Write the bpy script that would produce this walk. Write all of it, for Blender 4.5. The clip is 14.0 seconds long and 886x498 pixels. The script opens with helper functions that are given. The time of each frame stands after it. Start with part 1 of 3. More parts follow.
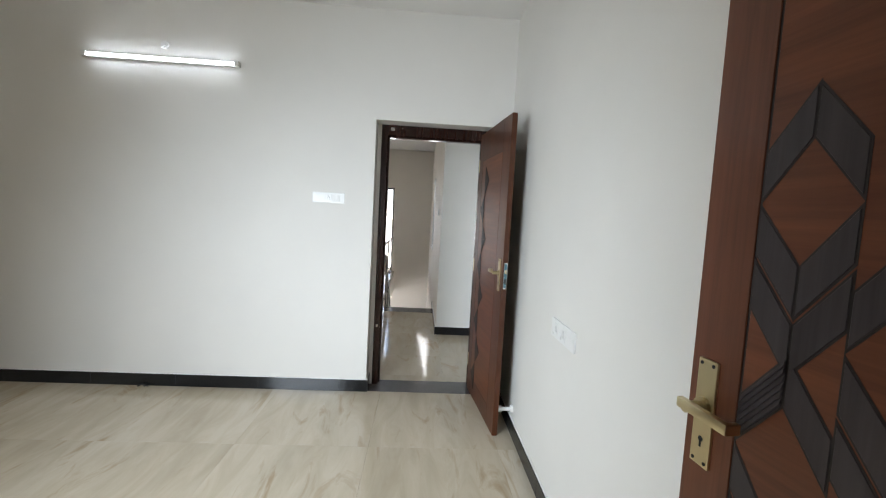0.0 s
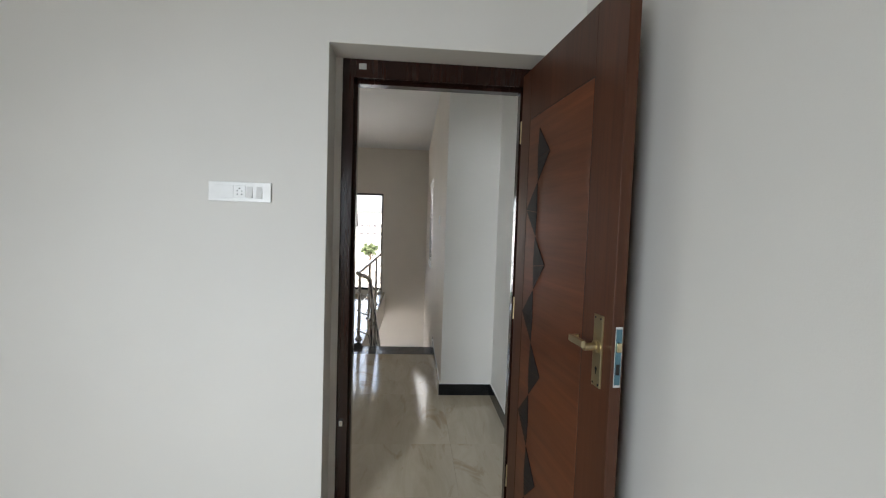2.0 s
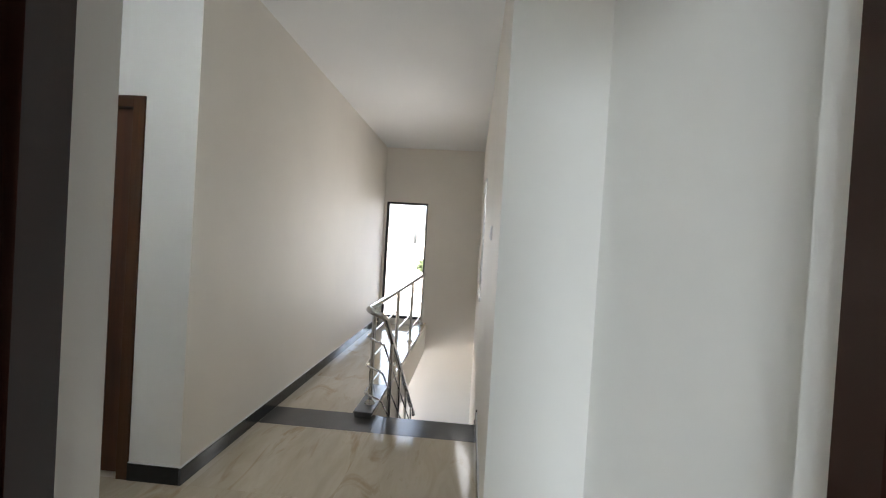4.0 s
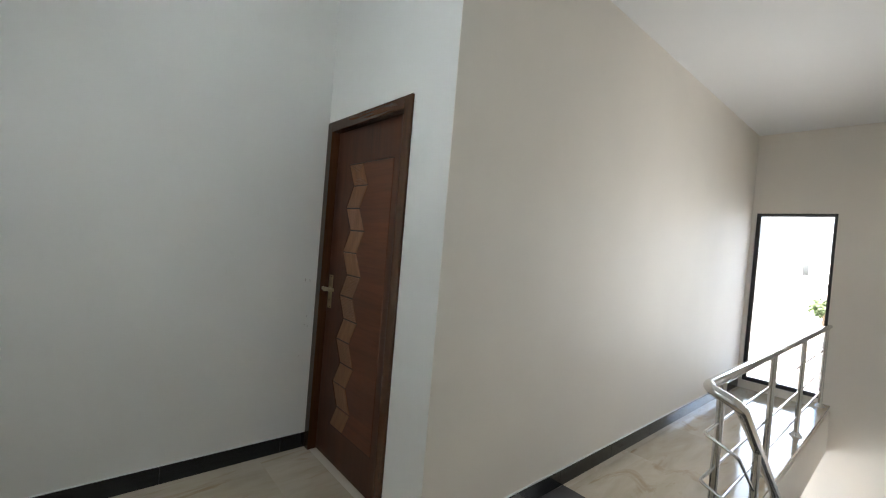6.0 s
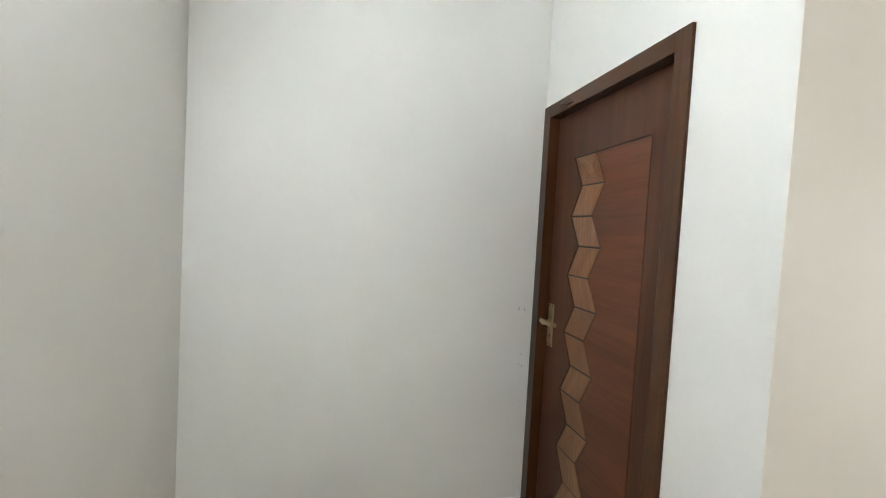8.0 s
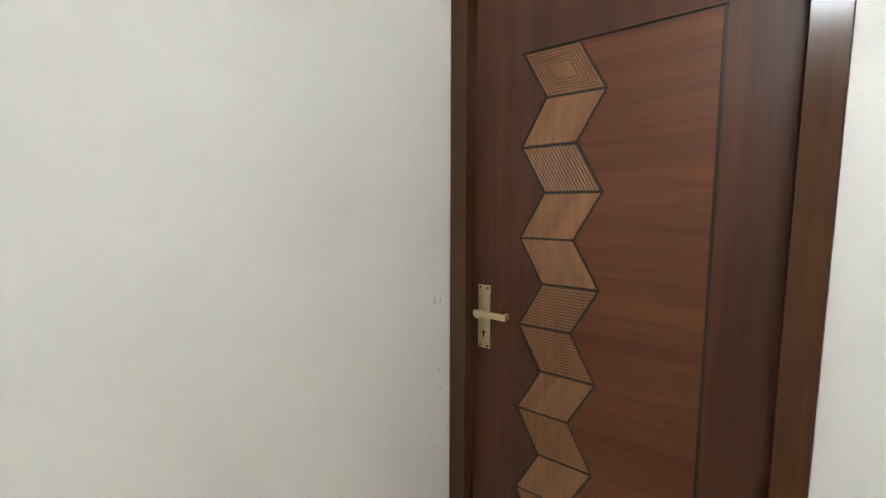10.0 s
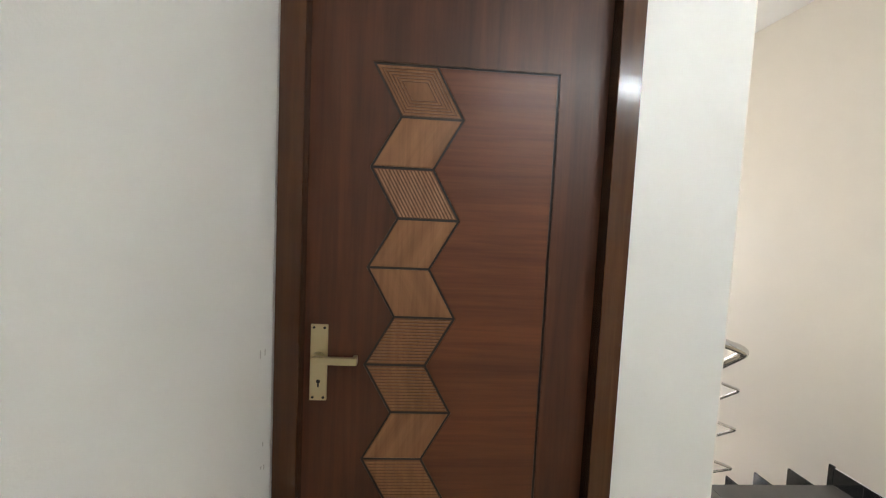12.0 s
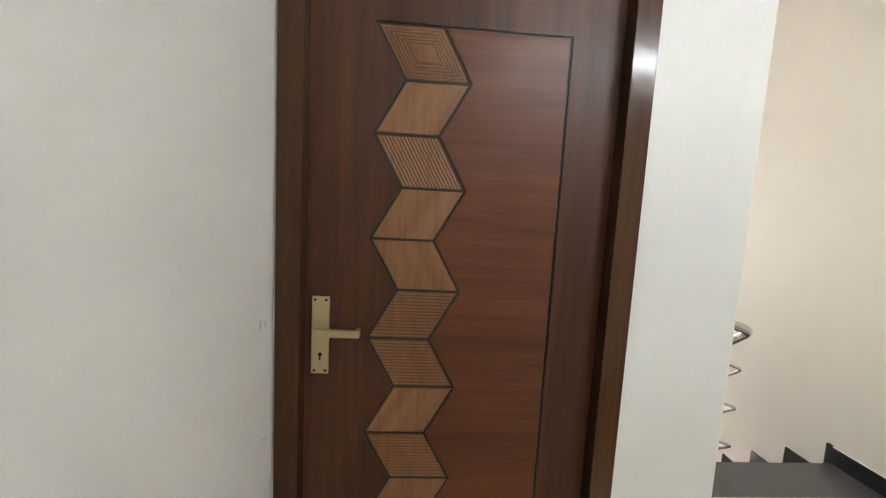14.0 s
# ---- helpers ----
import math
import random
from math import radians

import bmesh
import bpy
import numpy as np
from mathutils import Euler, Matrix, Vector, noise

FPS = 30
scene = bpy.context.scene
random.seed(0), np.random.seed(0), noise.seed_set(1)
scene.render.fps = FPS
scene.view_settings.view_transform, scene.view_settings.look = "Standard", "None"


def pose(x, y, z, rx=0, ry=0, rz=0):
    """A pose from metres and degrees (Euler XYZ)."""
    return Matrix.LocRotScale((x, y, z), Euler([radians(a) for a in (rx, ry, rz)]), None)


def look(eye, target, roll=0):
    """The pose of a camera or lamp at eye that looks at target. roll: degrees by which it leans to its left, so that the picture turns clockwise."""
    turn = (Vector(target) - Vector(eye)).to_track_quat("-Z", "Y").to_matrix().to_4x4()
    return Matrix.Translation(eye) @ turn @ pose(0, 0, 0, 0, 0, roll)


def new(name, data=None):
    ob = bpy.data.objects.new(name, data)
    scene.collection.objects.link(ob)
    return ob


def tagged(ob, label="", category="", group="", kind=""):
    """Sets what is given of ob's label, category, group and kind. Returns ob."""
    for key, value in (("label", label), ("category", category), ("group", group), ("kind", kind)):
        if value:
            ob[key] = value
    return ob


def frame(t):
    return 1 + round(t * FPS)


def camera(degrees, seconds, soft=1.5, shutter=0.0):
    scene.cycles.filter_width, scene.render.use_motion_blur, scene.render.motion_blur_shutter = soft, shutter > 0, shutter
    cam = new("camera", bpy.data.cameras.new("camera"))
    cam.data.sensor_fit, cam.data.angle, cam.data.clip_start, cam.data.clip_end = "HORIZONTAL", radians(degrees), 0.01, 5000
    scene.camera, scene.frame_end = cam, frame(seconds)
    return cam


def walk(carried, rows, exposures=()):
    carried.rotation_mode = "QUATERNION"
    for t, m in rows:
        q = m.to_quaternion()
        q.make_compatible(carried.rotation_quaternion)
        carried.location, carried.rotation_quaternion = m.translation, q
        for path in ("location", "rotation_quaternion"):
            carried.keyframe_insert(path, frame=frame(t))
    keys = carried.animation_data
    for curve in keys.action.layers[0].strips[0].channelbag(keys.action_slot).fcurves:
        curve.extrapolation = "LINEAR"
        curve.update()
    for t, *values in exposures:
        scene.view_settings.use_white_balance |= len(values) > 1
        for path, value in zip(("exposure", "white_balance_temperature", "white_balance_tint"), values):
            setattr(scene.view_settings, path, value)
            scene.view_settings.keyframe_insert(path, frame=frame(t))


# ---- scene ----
cam = camera(93.9, 14.0, soft=1.15)
PATH = [
    (0, (0.37, -3.252, 1.428), (0.487, -1.261, 1.273), 3.1),
    (0.5, (0.342, -2.912, 1.435), (0.461, -0.921, 1.285), 2.9),
    (1, (0.36, -2.524, 1.42), (0.503, -0.534, 1.28), 2.7),
    (1.5, (0.345, -2.112, 1.425), (0.515, -0.125, 1.275), 2.5),
    (2, (0.361, -1.733, 1.411), (0.504, 0.259, 1.307), 1.9),
    (2.2, (0.381, -1.58, 1.407), (0.517, 0.413, 1.306), 2.1),
    (4.3, (0.508, 0.035, 1.403), (0.243, 2.017, 1.393), 3.3),
    (4.5, (0.494, 0.149, 1.385), (0.127, 2.115, 1.386), 3.2),
    (5, (0.43, 0.415, 1.392), (-0.271, 2.288, 1.396), 4.0),
    (5.5, (0.377, 0.641, 1.389), (-0.755, 2.29, 1.377), 4.6),
    (6, (0.333, 0.827, 1.403), (-1.18, 2.134, 1.371), 4.8),
    (6.5, (0.216, 0.933, 1.446), (-1.573, 1.824, 1.376), 4.4),
    (7, (0.12, 1.009, 1.483), (-1.806, 1.544, 1.404), 3.7),
    (7.2, (0.069, 1.043, 1.488), (-1.883, 1.471, 1.408), 3.3),
    (9.3, (-1.076, 0.92, 1.401), (-2.818, 1.894, 1.264), 0.8),
    (9.5, (-1.191, 0.901, 1.405), (-2.811, 2.062, 1.253), 0.4),
    (10, (-1.415, 0.898, 1.386), (-2.637, 2.468, 1.185), 0.1),
    (10.5, (-1.583, 0.961, 1.354), (-2.314, 2.809, 1.13), 0.5),
    (11, (-1.72, 0.946, 1.346), (-2.026, 2.906, 1.088), 1.6),
    (11.5, (-1.831, 0.922, 1.374), (-1.849, 2.907, 1.132), 2.5),
    (12, (-1.874, 0.916, 1.428), (-1.743, 2.907, 1.291), 2.7),
    (12.5, (-1.875, 0.92, 1.478), (-1.701, 2.911, 1.42), 2.7),
    (13, (-1.864, 0.927, 1.491), (-1.691, 2.919, 1.446), 2.7),
    (13.5, (-1.865, 0.942, 1.442), (-1.712, 2.933, 1.329), 2.8),
    (14, (-1.884, 0.948, 1.395), (-1.748, 2.931, 1.174), 3.1),
]
walk(cam, [(t, look(eye, target, roll)) for t, eye, target, roll in PATH],
     [(0, 3.66, 6650, 13), (0.5, 3.42, 6700, 13), (1, 3.25, 6800, 13), (2.2, 3.22, 6850, 14), (4.3, 3.97, 6650, 12), (5, 4.0, 6600, 12), (5.5, 4.08, 6550, 11),
      (6, 4.1, 6500, 10), (6.5, 4.28, 6600, 11), (7, 4.74, 6600, 11), (7.2, 4.84, 6600, 11), (9.3, 5.32, 7000, 13), (10, 5.2, 7000, 13), (11, 4.88, 7000, 13),
      (11.5, 5.05, 7000, 13), (12.5, 5.03, 7000, 13), (14, 5.08, 7000, 13)])

Y_B = -3.32   # wall with the entry door

# ---- world and light ----
world = bpy.data.worlds.new("world")
scene.world = world
world.use_nodes = True
wn = world.node_tree.nodes
sky = wn.new("ShaderNodeTexSky")
sky.sky_type = 'NISHITA'
sky.sun_disc = False
sky.sun_elevation = radians(58)
sky.sun_rotation = radians(200)
sky.air_density, sky.dust_density, sky.ozone_density = 0.8, 4.0, 0.7
wn["Background"].inputs["Strength"].default_value = 0.10
world.node_tree.links.new(sky.outputs["Color"], wn["Background"].inputs["Color"])

sun = new("sun", bpy.data.lights.new("sun", 'SUN'))
sun.data.energy, sun.data.angle, sun.data.color = 2.0, radians(0.5), (1.0, 0.95, 0.88)
sun.matrix_world = look((0, 0, 0), (0.25, 0.6, -1.04))


def window_light(name, at, to, w, h, watts, color, spread):
    li = bpy.data.lights.new(name, 'AREA')
    li.shape, li.size, li.size_y, li.energy, li.color = 'RECTANGLE', w, h, watts, color
    li.spread = radians(spread)
    ob = new(name, li)
    ob.matrix_world = look(at, to)
    return ob


# the room's own window, behind the walker: cool sky falling in, warm ground light rising
window_light("room_window_sky", (-1.3, Y_B - 0.12, 1.42), (0.35, -0.4, 0.25), 1.1, 1.3, 3.3, (0.74, 0.88, 1.0), 100)
window_light("room_window_ground", (-1.3, Y_B - 0.12, 0.55), (0.5, 0.0, 1.4), 1.1, 0.9, 0.7, (1.0, 0.88, 0.74), 150)


# daylight through the low opening under the walkway
window_light("stair_window_sky", (-1.10, 5.8, -1.0), (0.6, 6.5, -1.1), 0.9, 0.9, 0.32, (0.60, 0.80, 1.0), 140)
# sky and bright ground through the tall window
window_light("tall_window_sky", (-0.62, 6.722, 1.07), (-0.30, 2.0, 1.2), 0.60, 1.9, 0.30, (0.82, 0.92, 1.0), 80)
window_light("grille_window_sky", (0.69, 4.54, 1.46), (-1.0, 3.7, 1.9), 0.7, 1.1, 1.15, (0.95, 0.98, 1.0), 170)


# ---- materials ----
def mat(name):
    m = bpy.data.materials.new(name)
    m.use_nodes = True
    nt = m.node_tree
    return m, nt.nodes, nt.links, nt.nodes["Principled BSDF"]


def coords(n, l, scale=(1, 1, 1), rot=(0, 0, 0)):
    tc = n.new("ShaderNodeTexCoord")
    mp = n.new("ShaderNodeMapping")
    mp.inputs["Scale"].default_value = scale
    mp.inputs["Rotation"].default_value = rot
    l.new(tc.outputs["Object"], mp.inputs["Vector"])
    return mp.outputs["Vector"]


def noise_tex(n, l, vec, scale, detail=4, rough=0.55, distort=0.0):
    t = n.new("ShaderNodeTexNoise")
    t.inputs["Scale"].default_value = scale
    t.inputs["Detail"].default_value = detail
    t.inputs["Roughness"].default_value = rough
    t.inputs["Distortion"].default_value = distort
    l.new(vec, t.inputs["Vector"])
    return t.outputs["Fac"]


def ramp(n, l, fac, stops):
    r = n.new("ShaderNodeValToRGB")
    el = r.color_ramp.elements
    while len(el) < len(stops):
        el.new(0.5)
    for e, (p, c) in zip(el, stops):
        e.position, e.color = p, (*c, 1)
    l.new(fac, r.inputs["Fac"])
    return r.outputs["Color"]


def mix(n, l, fac, a, b, kind='MIX'):
    x = n.new("ShaderNodeMix")
    x.data_type, x.blend_type = 'RGBA', kind
    for sock, v in ((x.inputs[0], fac), (x.inputs[6], a), (x.inputs[7], b)):
        if isinstance(v, (int, float)):
            sock.default_value = v
        elif isinstance(v, tuple):
            sock.default_value = (*v, 1)
        else:
            l.new(v, sock)
    return x.outputs[2]


def bump(n, l, b, fac, strength, dist=0.002):
    x = n.new("ShaderNodeBump")
    x.inputs["Strength"].default_value = strength
    x.inputs["Distance"].default_value = dist
    l.new(fac, x.inputs["Height"])
    l.new(x.outputs["Normal"], b.inputs["Normal"])


def paint(name, color, rough=0.6, var=0.03):
    m, n, l, b = mat(name)
    v = coords(n, l)
    big = noise_tex(n, l, v, 1.1, 3)
    lo = tuple(c * (1 - var) for c in color)
    hi = tuple(min(1, c * (1 + var)) for c in color)
    l.new(ramp(n, l, big, [(0.3, lo), (0.7, hi)]), b.inputs["Base Color"])
    b.inputs["Roughness"].default_value = rough
    fine = noise_tex(n, l, v, 210, 4, 0.65)
    bump(n, l, b, fine, 0.22, 0.0015)
    return m


def wood(name, dark, light, axis=2, gloss=0.42, size=1.0, streak=1.0, tilt=0):
    """Veneer with the grain along one local axis."""
    m, n, l, b = mat(name)
    s = [22 * size] * 3
    s[axis] = 1.1 * size
    v = coords(n, l, tuple(s))
    if tilt:
        mp = n.new("ShaderNodeMapping")
        mp.inputs["Scale"].default_value = tuple(s)
        l.new(coords(n, l, (1, 1, 1), (0, radians(tilt), 0)), mp.inputs["Vector"])
        v = mp.outputs["Vector"]
    info = n.new("ShaderNodeObjectInfo")
    add = n.new("ShaderNodeVectorMath")
    add.operation = 'MULTIPLY_ADD'
    add.inputs[1].default_value = (7, 11, 5)
    l.new(info.outputs["Random"], add.inputs[0])
    l.new(v, add.inputs[2])
    v = add.outputs[0]
    a = noise_tex(n, l, v, 1.0, 7, 0.62, 0.6)
    s2 = [3.0] * 3
    s2[axis] = 0.35
    c = noise_tex(n, l, coords(n, l, tuple(s2)), 1.6, 4, 0.5, 0.8)
    fine = ramp(n, l, a, [(0.28, dark), (0.72, light)])
    broad = ramp(n, l, c, [(0.3, tuple(1 - 0.38 * streak for _ in range(3))), (0.65, (1.0, 1.0, 1.0))])
    s3 = [95 * size] * 3
    s3[axis] = 4.0 * size
    pores = noise_tex(n, l, coords(n, l, tuple(s3)), 1.0, 3, 0.6)
    pore = ramp(n, l, pores, [(0.36, (0.80, 0.78, 0.76)), (0.56, (1.0, 1.0, 1.0))])
    tone = mix(n, l, 1.0, fine, broad, 'MULTIPLY')
    l.new(mix(n, l, 0.75, tone, pore, 'MULTIPLY'), b.inputs["Base Color"])
    b.inputs["Roughness"].default_value = gloss
    b.inputs["Coat Weight"].default_value = 0.08
    b.inputs["Specular IOR Level"].default_value = 0.38
    b.inputs["Coat Roughness"].default_value = 0.22
    bump(n, l, b, a, 0.10, 0.0006)
    return m


def granite(name, base, fleck, rough=0.12, amount=0.62):
    m, n, l, b = mat(name)
    v = coords(n, l)
    a = noise_tex(n, l, v, 430, 3, 0.7)
    c = noise_tex(n, l, v, 9, 4, 0.6)
    sp = ramp(n, l, a, [(amount - 0.06, base), (amount + 0.08, fleck)])
    tone = ramp(n, l, c, [(0.3, (0.88, 0.88, 0.88)), (0.7, (1.0, 1.0, 1.0))])
    l.new(mix(n, l, 1.0, sp, tone, 'MULTIPLY'), b.inputs["Base Color"])
    rr = ramp(n, l, c, [(0.3, (rough * 1.15,) * 3), (0.7, (rough * 1.35,) * 3)])
    l.new(rr, b.inputs["Roughness"])
    return m


def marble_tile(name):
    m, n, l, b = mat(name)
    tc = n.new("ShaderNodeTexCoord")
    info = n.new("ShaderNodeObjectInfo")
    mad = n.new("ShaderNodeVectorMath")
    mad.operation = 'MULTIPLY_ADD'
    mad.inputs[1].default_value = (4.0, 7.0, 0.0)
    l.new(info.outputs["Random"], mad.inputs[0])
    l.new(tc.outputs["Object"], mad.inputs[2])
    mp = n.new("ShaderNodeMapping")
    mp.inputs["Scale"].default_value = (2.3, 0.5, 1.0)
    mp.inputs["Rotation"].default_value = (0, 0, radians(11))
    l.new(mad.outputs[0], mp.inputs["Vector"])
    v = mp.outputs["Vector"]
    a = noise_tex(n, l, v, 1.0, 4, 0.5, 0.8)
    w = noise_tex(n, l, v, 3.4, 6, 0.6, 1.2)
    k = noise_tex(n, l, v, 2.1, 7, 0.62, 1.8)
    body = ramp(n, l, a, [(0.25, (0.50, 0.43, 0.325)), (0.5, (0.59, 0.515, 0.40)), (0.75, (0.65, 0.58, 0.47))])
    streaks = ramp(n, l, w, [(0.35, (0.86, 0.83, 0.78)), (0.62, (1.0, 1.0, 1.0))])
    wisp = ramp(n, l, k, [(0.56, (1, 1, 1)), (0.68, (0.72, 0.60, 0.48)), (0.80, (0.60, 0.48, 0.37))])
    c = mix(n, l, 0.8, body, streaks, 'MULTIPLY')
    l.new(mix(n, l, 0.75, c, wisp, 'MULTIPLY'), b.inputs["Base Color"])
    b.inputs["Roughness"].default_value = 0.09
    b.inputs["Specular IOR Level"].default_value = 0.5
    rr = ramp(n, l, w, [(0.3, (0.06,) * 3), (0.7, (0.14,) * 3)])
    l.new(rr, b.inputs["Roughness"])
    return m


def metal(name, color, rough=0.2, brushed=0.0):
    m, n, l, b = mat(name)
    v = coords(n, l)
    a = noise_tex(n, l, v, 9, 2)
    b.inputs["Metallic"].default_value = 1.0
    l.new(ramp(n, l, a, [(0.3, tuple(c * 0.95 for c in color)), (0.7, color)]), b.inputs["Base Color"])
    l.new(ramp(n, l, a, [(0.3, (rough * 0.92,) * 3), (0.7, (rough * 1.1,) * 3)]), b.inputs["Roughness"])
    return m


def plastic(name, color, rough=0.3):
    m, n, l, b = mat(name)
    a = noise_tex(n, l, coords(n, l), 50, 3)
    l.new(ramp(n, l, a, [(0.3, tuple(c * 0.96 for c in color)), (0.7, color)]), b.inputs["Base Color"])
    b.inputs["Roughness"].default_value = rough
    return m


def glow(name, color, strength):
    m, n, l, b = mat(name)
    b.inputs["Emission Color"].default_value = (*color, 1)
    b.inputs["Emission Strength"].default_value = strength
    b.inputs["Base Color"].default_value = (0.9, 0.9, 0.9, 1)
    return m


def glass(name):
    m, n, l, b = mat(name)
    b.inputs["Base Color"].default_value = (0.97, 0.98, 0.98, 1)
    b.inputs["Transmission Weight"].default_value = 1.0
    b.inputs["Roughness"].default_value = 0.0
    b.inputs["IOR"].default_value = 1.45
    return m


M_WALL = paint("wall_paint", (0.765, 0.75, 0.71))
M_STAIR = paint("stair_wall_paint", (0.79, 0.74, 0.665))
M_CEIL = paint("ceiling_paint", (0.82, 0.815, 0.80), 0.7, 0.015)
M_TILE = marble_tile("marble_tile")
M_GROUT = paint("grout", (0.60, 0.535, 0.44), 0.8)
M_JOINT = paint("dark_grout", (0.075, 0.072, 0.070), 0.8)
M_BLACK = granite("black_granite", (0.010, 0.011, 0.013), (0.035, 0.037, 0.040), 0.10, 0.66)
M_GREY = granite("grey_granite", (0.088, 0.083, 0.081), (0.135, 0.128, 0.125), 0.17, 0.58)
M_LEAF_V = wood("veneer_upright", (0.061, 0.0183, 0.0069), (0.110, 0.0340, 0.0128), 2, 0.45)
M_LEAF_H = wood("veneer_across", (0.098, 0.0280, 0.0102), (0.178, 0.0540, 0.0200), 0, 0.44, streak=0.8)
# inlay wood paled towards pink: the ribs' gloss highlight is in the colour
M_RIB_GLINT = wood("rib_glint_wood", (0.34, 0.180, 0.108), (0.43, 0.235, 0.148), 2, 0.26, streak=0.4)
M_FRAME = wood("frame_wood", (0.062, 0.0222, 0.0082), (0.092, 0.0350, 0.0132), 2, 0.15, streak=0.4)
M_FRAME_H = wood("frame_wood_across", (0.062, 0.0222, 0.0082), (0.092, 0.0350, 0.0132), 0, 0.15, streak=0.4)
# frame wood darkened to carry the shade on the room door's frame
M_FRAME_SHADED = wood("shaded_frame_wood", (0.017, 0.0060, 0.0042), (0.030, 0.0105, 0.0070), 2, 0.15, streak=0.4)
M_INLAY = wood("inlay_wood", (0.22, 0.098, 0.044), (0.335, 0.158, 0.074), 2, 0.40, streak=0.5, tilt=29)
M_INLAY_B = wood("inlay_wood_counter", (0.22, 0.098, 0.044), (0.335, 0.158, 0.074), 2, 0.40, streak=0.5, tilt=-29)
# darker copy of the inlay wood, painting the shade between the ribs
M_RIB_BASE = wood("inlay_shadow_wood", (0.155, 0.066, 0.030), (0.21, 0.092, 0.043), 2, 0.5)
M_GROOVE = paint("groove_stain", (0.012, 0.007, 0.006), 0.5)
M_RIBBON = wood("charcoal_inlay", (0.010, 0.008, 0.008), (0.022, 0.018, 0.018), 2, 0.6)
M_RED_V = wood("red_veneer_upright", (0.11, 0.032, 0.014), (0.19, 0.060, 0.026), 2, 0.35)
M_RED_H = wood("red_veneer_across", (0.12, 0.034, 0.015), (0.23, 0.072, 0.030), 0, 0.38)
M_SLATE = wood("slate_inlay", (0.033, 0.026, 0.029), (0.060, 0.048, 0.053), 2, 0.42)
M_BRASS = metal("satin_brass", (0.62, 0.53, 0.33), 0.30)
M_STEEL = metal("stainless_steel", (0.66, 0.65, 0.63), 0.16)
M_CHROME = metal("chrome_plate", (0.75, 0.78, 0.80), 0.12)
M_HOLE = paint("dark_hole", (0.01, 0.01, 0.01), 0.6)
M_PLASTIC = plastic("white_plastic", (0.82, 0.82, 0.80))
M_FILM = metal("blue_film", (0.12, 0.25, 0.32), 0.22)
M_SCUFF = paint("grey_scuff", (0.52, 0.49, 0.45), 0.8)
M_ALU = plastic("dark_window_frame", (0.025, 0.022, 0.022), 0.35)
M_WHITE_METAL = plastic("white_enamel", (0.75, 0.75, 0.73), 0.35)
M_SHUTTER = plastic("grey_shutter", (0.26, 0.26, 0.25), 0.4)
M_GLASS = glass("clear_glass")
M_TUBE = glow("lit_tube", (0.80, 0.91, 1.0), 1.3)
M_TUBE_2 = glow("lit_landing_tube", (0.80, 0.91, 1.0), 5.5)


# ---- mesh tools ----
def box(bm, lo, hi, bevel=0.0):
    tmp = bmesh.new()
    bmesh.ops.create_cube(tmp, size=1)
    c = [(a + b) / 2 for a, b in zip(lo, hi)]
    s = [abs(b - a) for a, b in zip(lo, hi)]
    for v in tmp.verts:
        v.co = Vector((c[i] + v.co[i] * s[i] for i in range(3)))
    if bevel:
        bmesh.ops.bevel(tmp, geom=tmp.edges[:], offset=bevel, segments=2, affect='EDGES', profile=0.6)
    me = bpy.data.meshes.new("tmp")
    tmp.to_mesh(me)
    tmp.free()
    bm.from_mesh(me)
    bpy.data.meshes.remove(me)
    return bm


def boxes(*spans, bevel=0.0):
    bm = bmesh.new()
    for lo, hi in spans:
        box(bm, lo, hi, bevel)
    return bm


def slab(points, back, front, chamfer=0.0):
    """A plate whose outline is given in x and z, from y = back to y = front (front is the smaller y)."""
    bm = bmesh.new()
    fr = [bm.verts.new((x, front, z)) for x, z in points]
    f = bm.faces.new(fr)
    f.normal_update()
    if f.normal.y > 0:
        f.normal_flip()
    res = bmesh.ops.extrude_face_region(bm, geom=[f])
    for e in res["geom"]:
        if isinstance(e, bmesh.types.BMVert):
            e.co.y = back
    bmesh.ops.recalc_face_normals(bm, faces=bm.faces[:])
    if chamfer:
        edges = [e for e in bm.edges if all(abs(v.co.y - front) < 1e-6 for v in e.verts)]
        bmesh.ops.bevel(bm, geom=edges, offset=chamfer, segments=1, affect='EDGES')
    return bm


def cyl(bm, a, b, r, r2=None, seg=16):
    a, b = Vector(a), Vector(b)
    d = b - a
    m = Matrix.Translation((a + b) / 2) @ d.to_track_quat("Z", "Y").to_matrix().to_4x4()
    bmesh.ops.create_cone(bm, cap_ends=True, segments=seg, radius1=r, radius2=r if r2 is None else r2, depth=d.length, matrix=m)
    return bm


def tube(bm, pts, r, seg=12):
    """A round bar along a line of points."""
    pts = [Vector(p) for p in pts]
    rings = []
    side = None
    for i, p in enumerate(pts):
        d = (pts[min(i + 1, len(pts) - 1)] - pts[max(i - 1, 0)]).normalized()
        if side is None:
            side = d.orthogonal().normalized()
        side = (side - d * side.dot(d)).normalized()
        up = d.cross(side)
        rings.append([bm.verts.new(p + r * (math.cos(a) * side + math.sin(a) * up)) for a in
                      (2 * math.pi * k / seg for k in range(seg))])
    for r0, r1 in zip(rings, rings[1:]):
        for k in range(seg):
            bm.faces.new((r0[k], r0[(k + 1) % seg], r1[(k + 1) % seg], r1[k])).smooth = True
    bm.faces.new(rings[0][::-1])
    bm.faces.new(rings[-1])
    bmesh.ops.recalc_face_normals(bm, faces=bm.faces[:])
    return bm


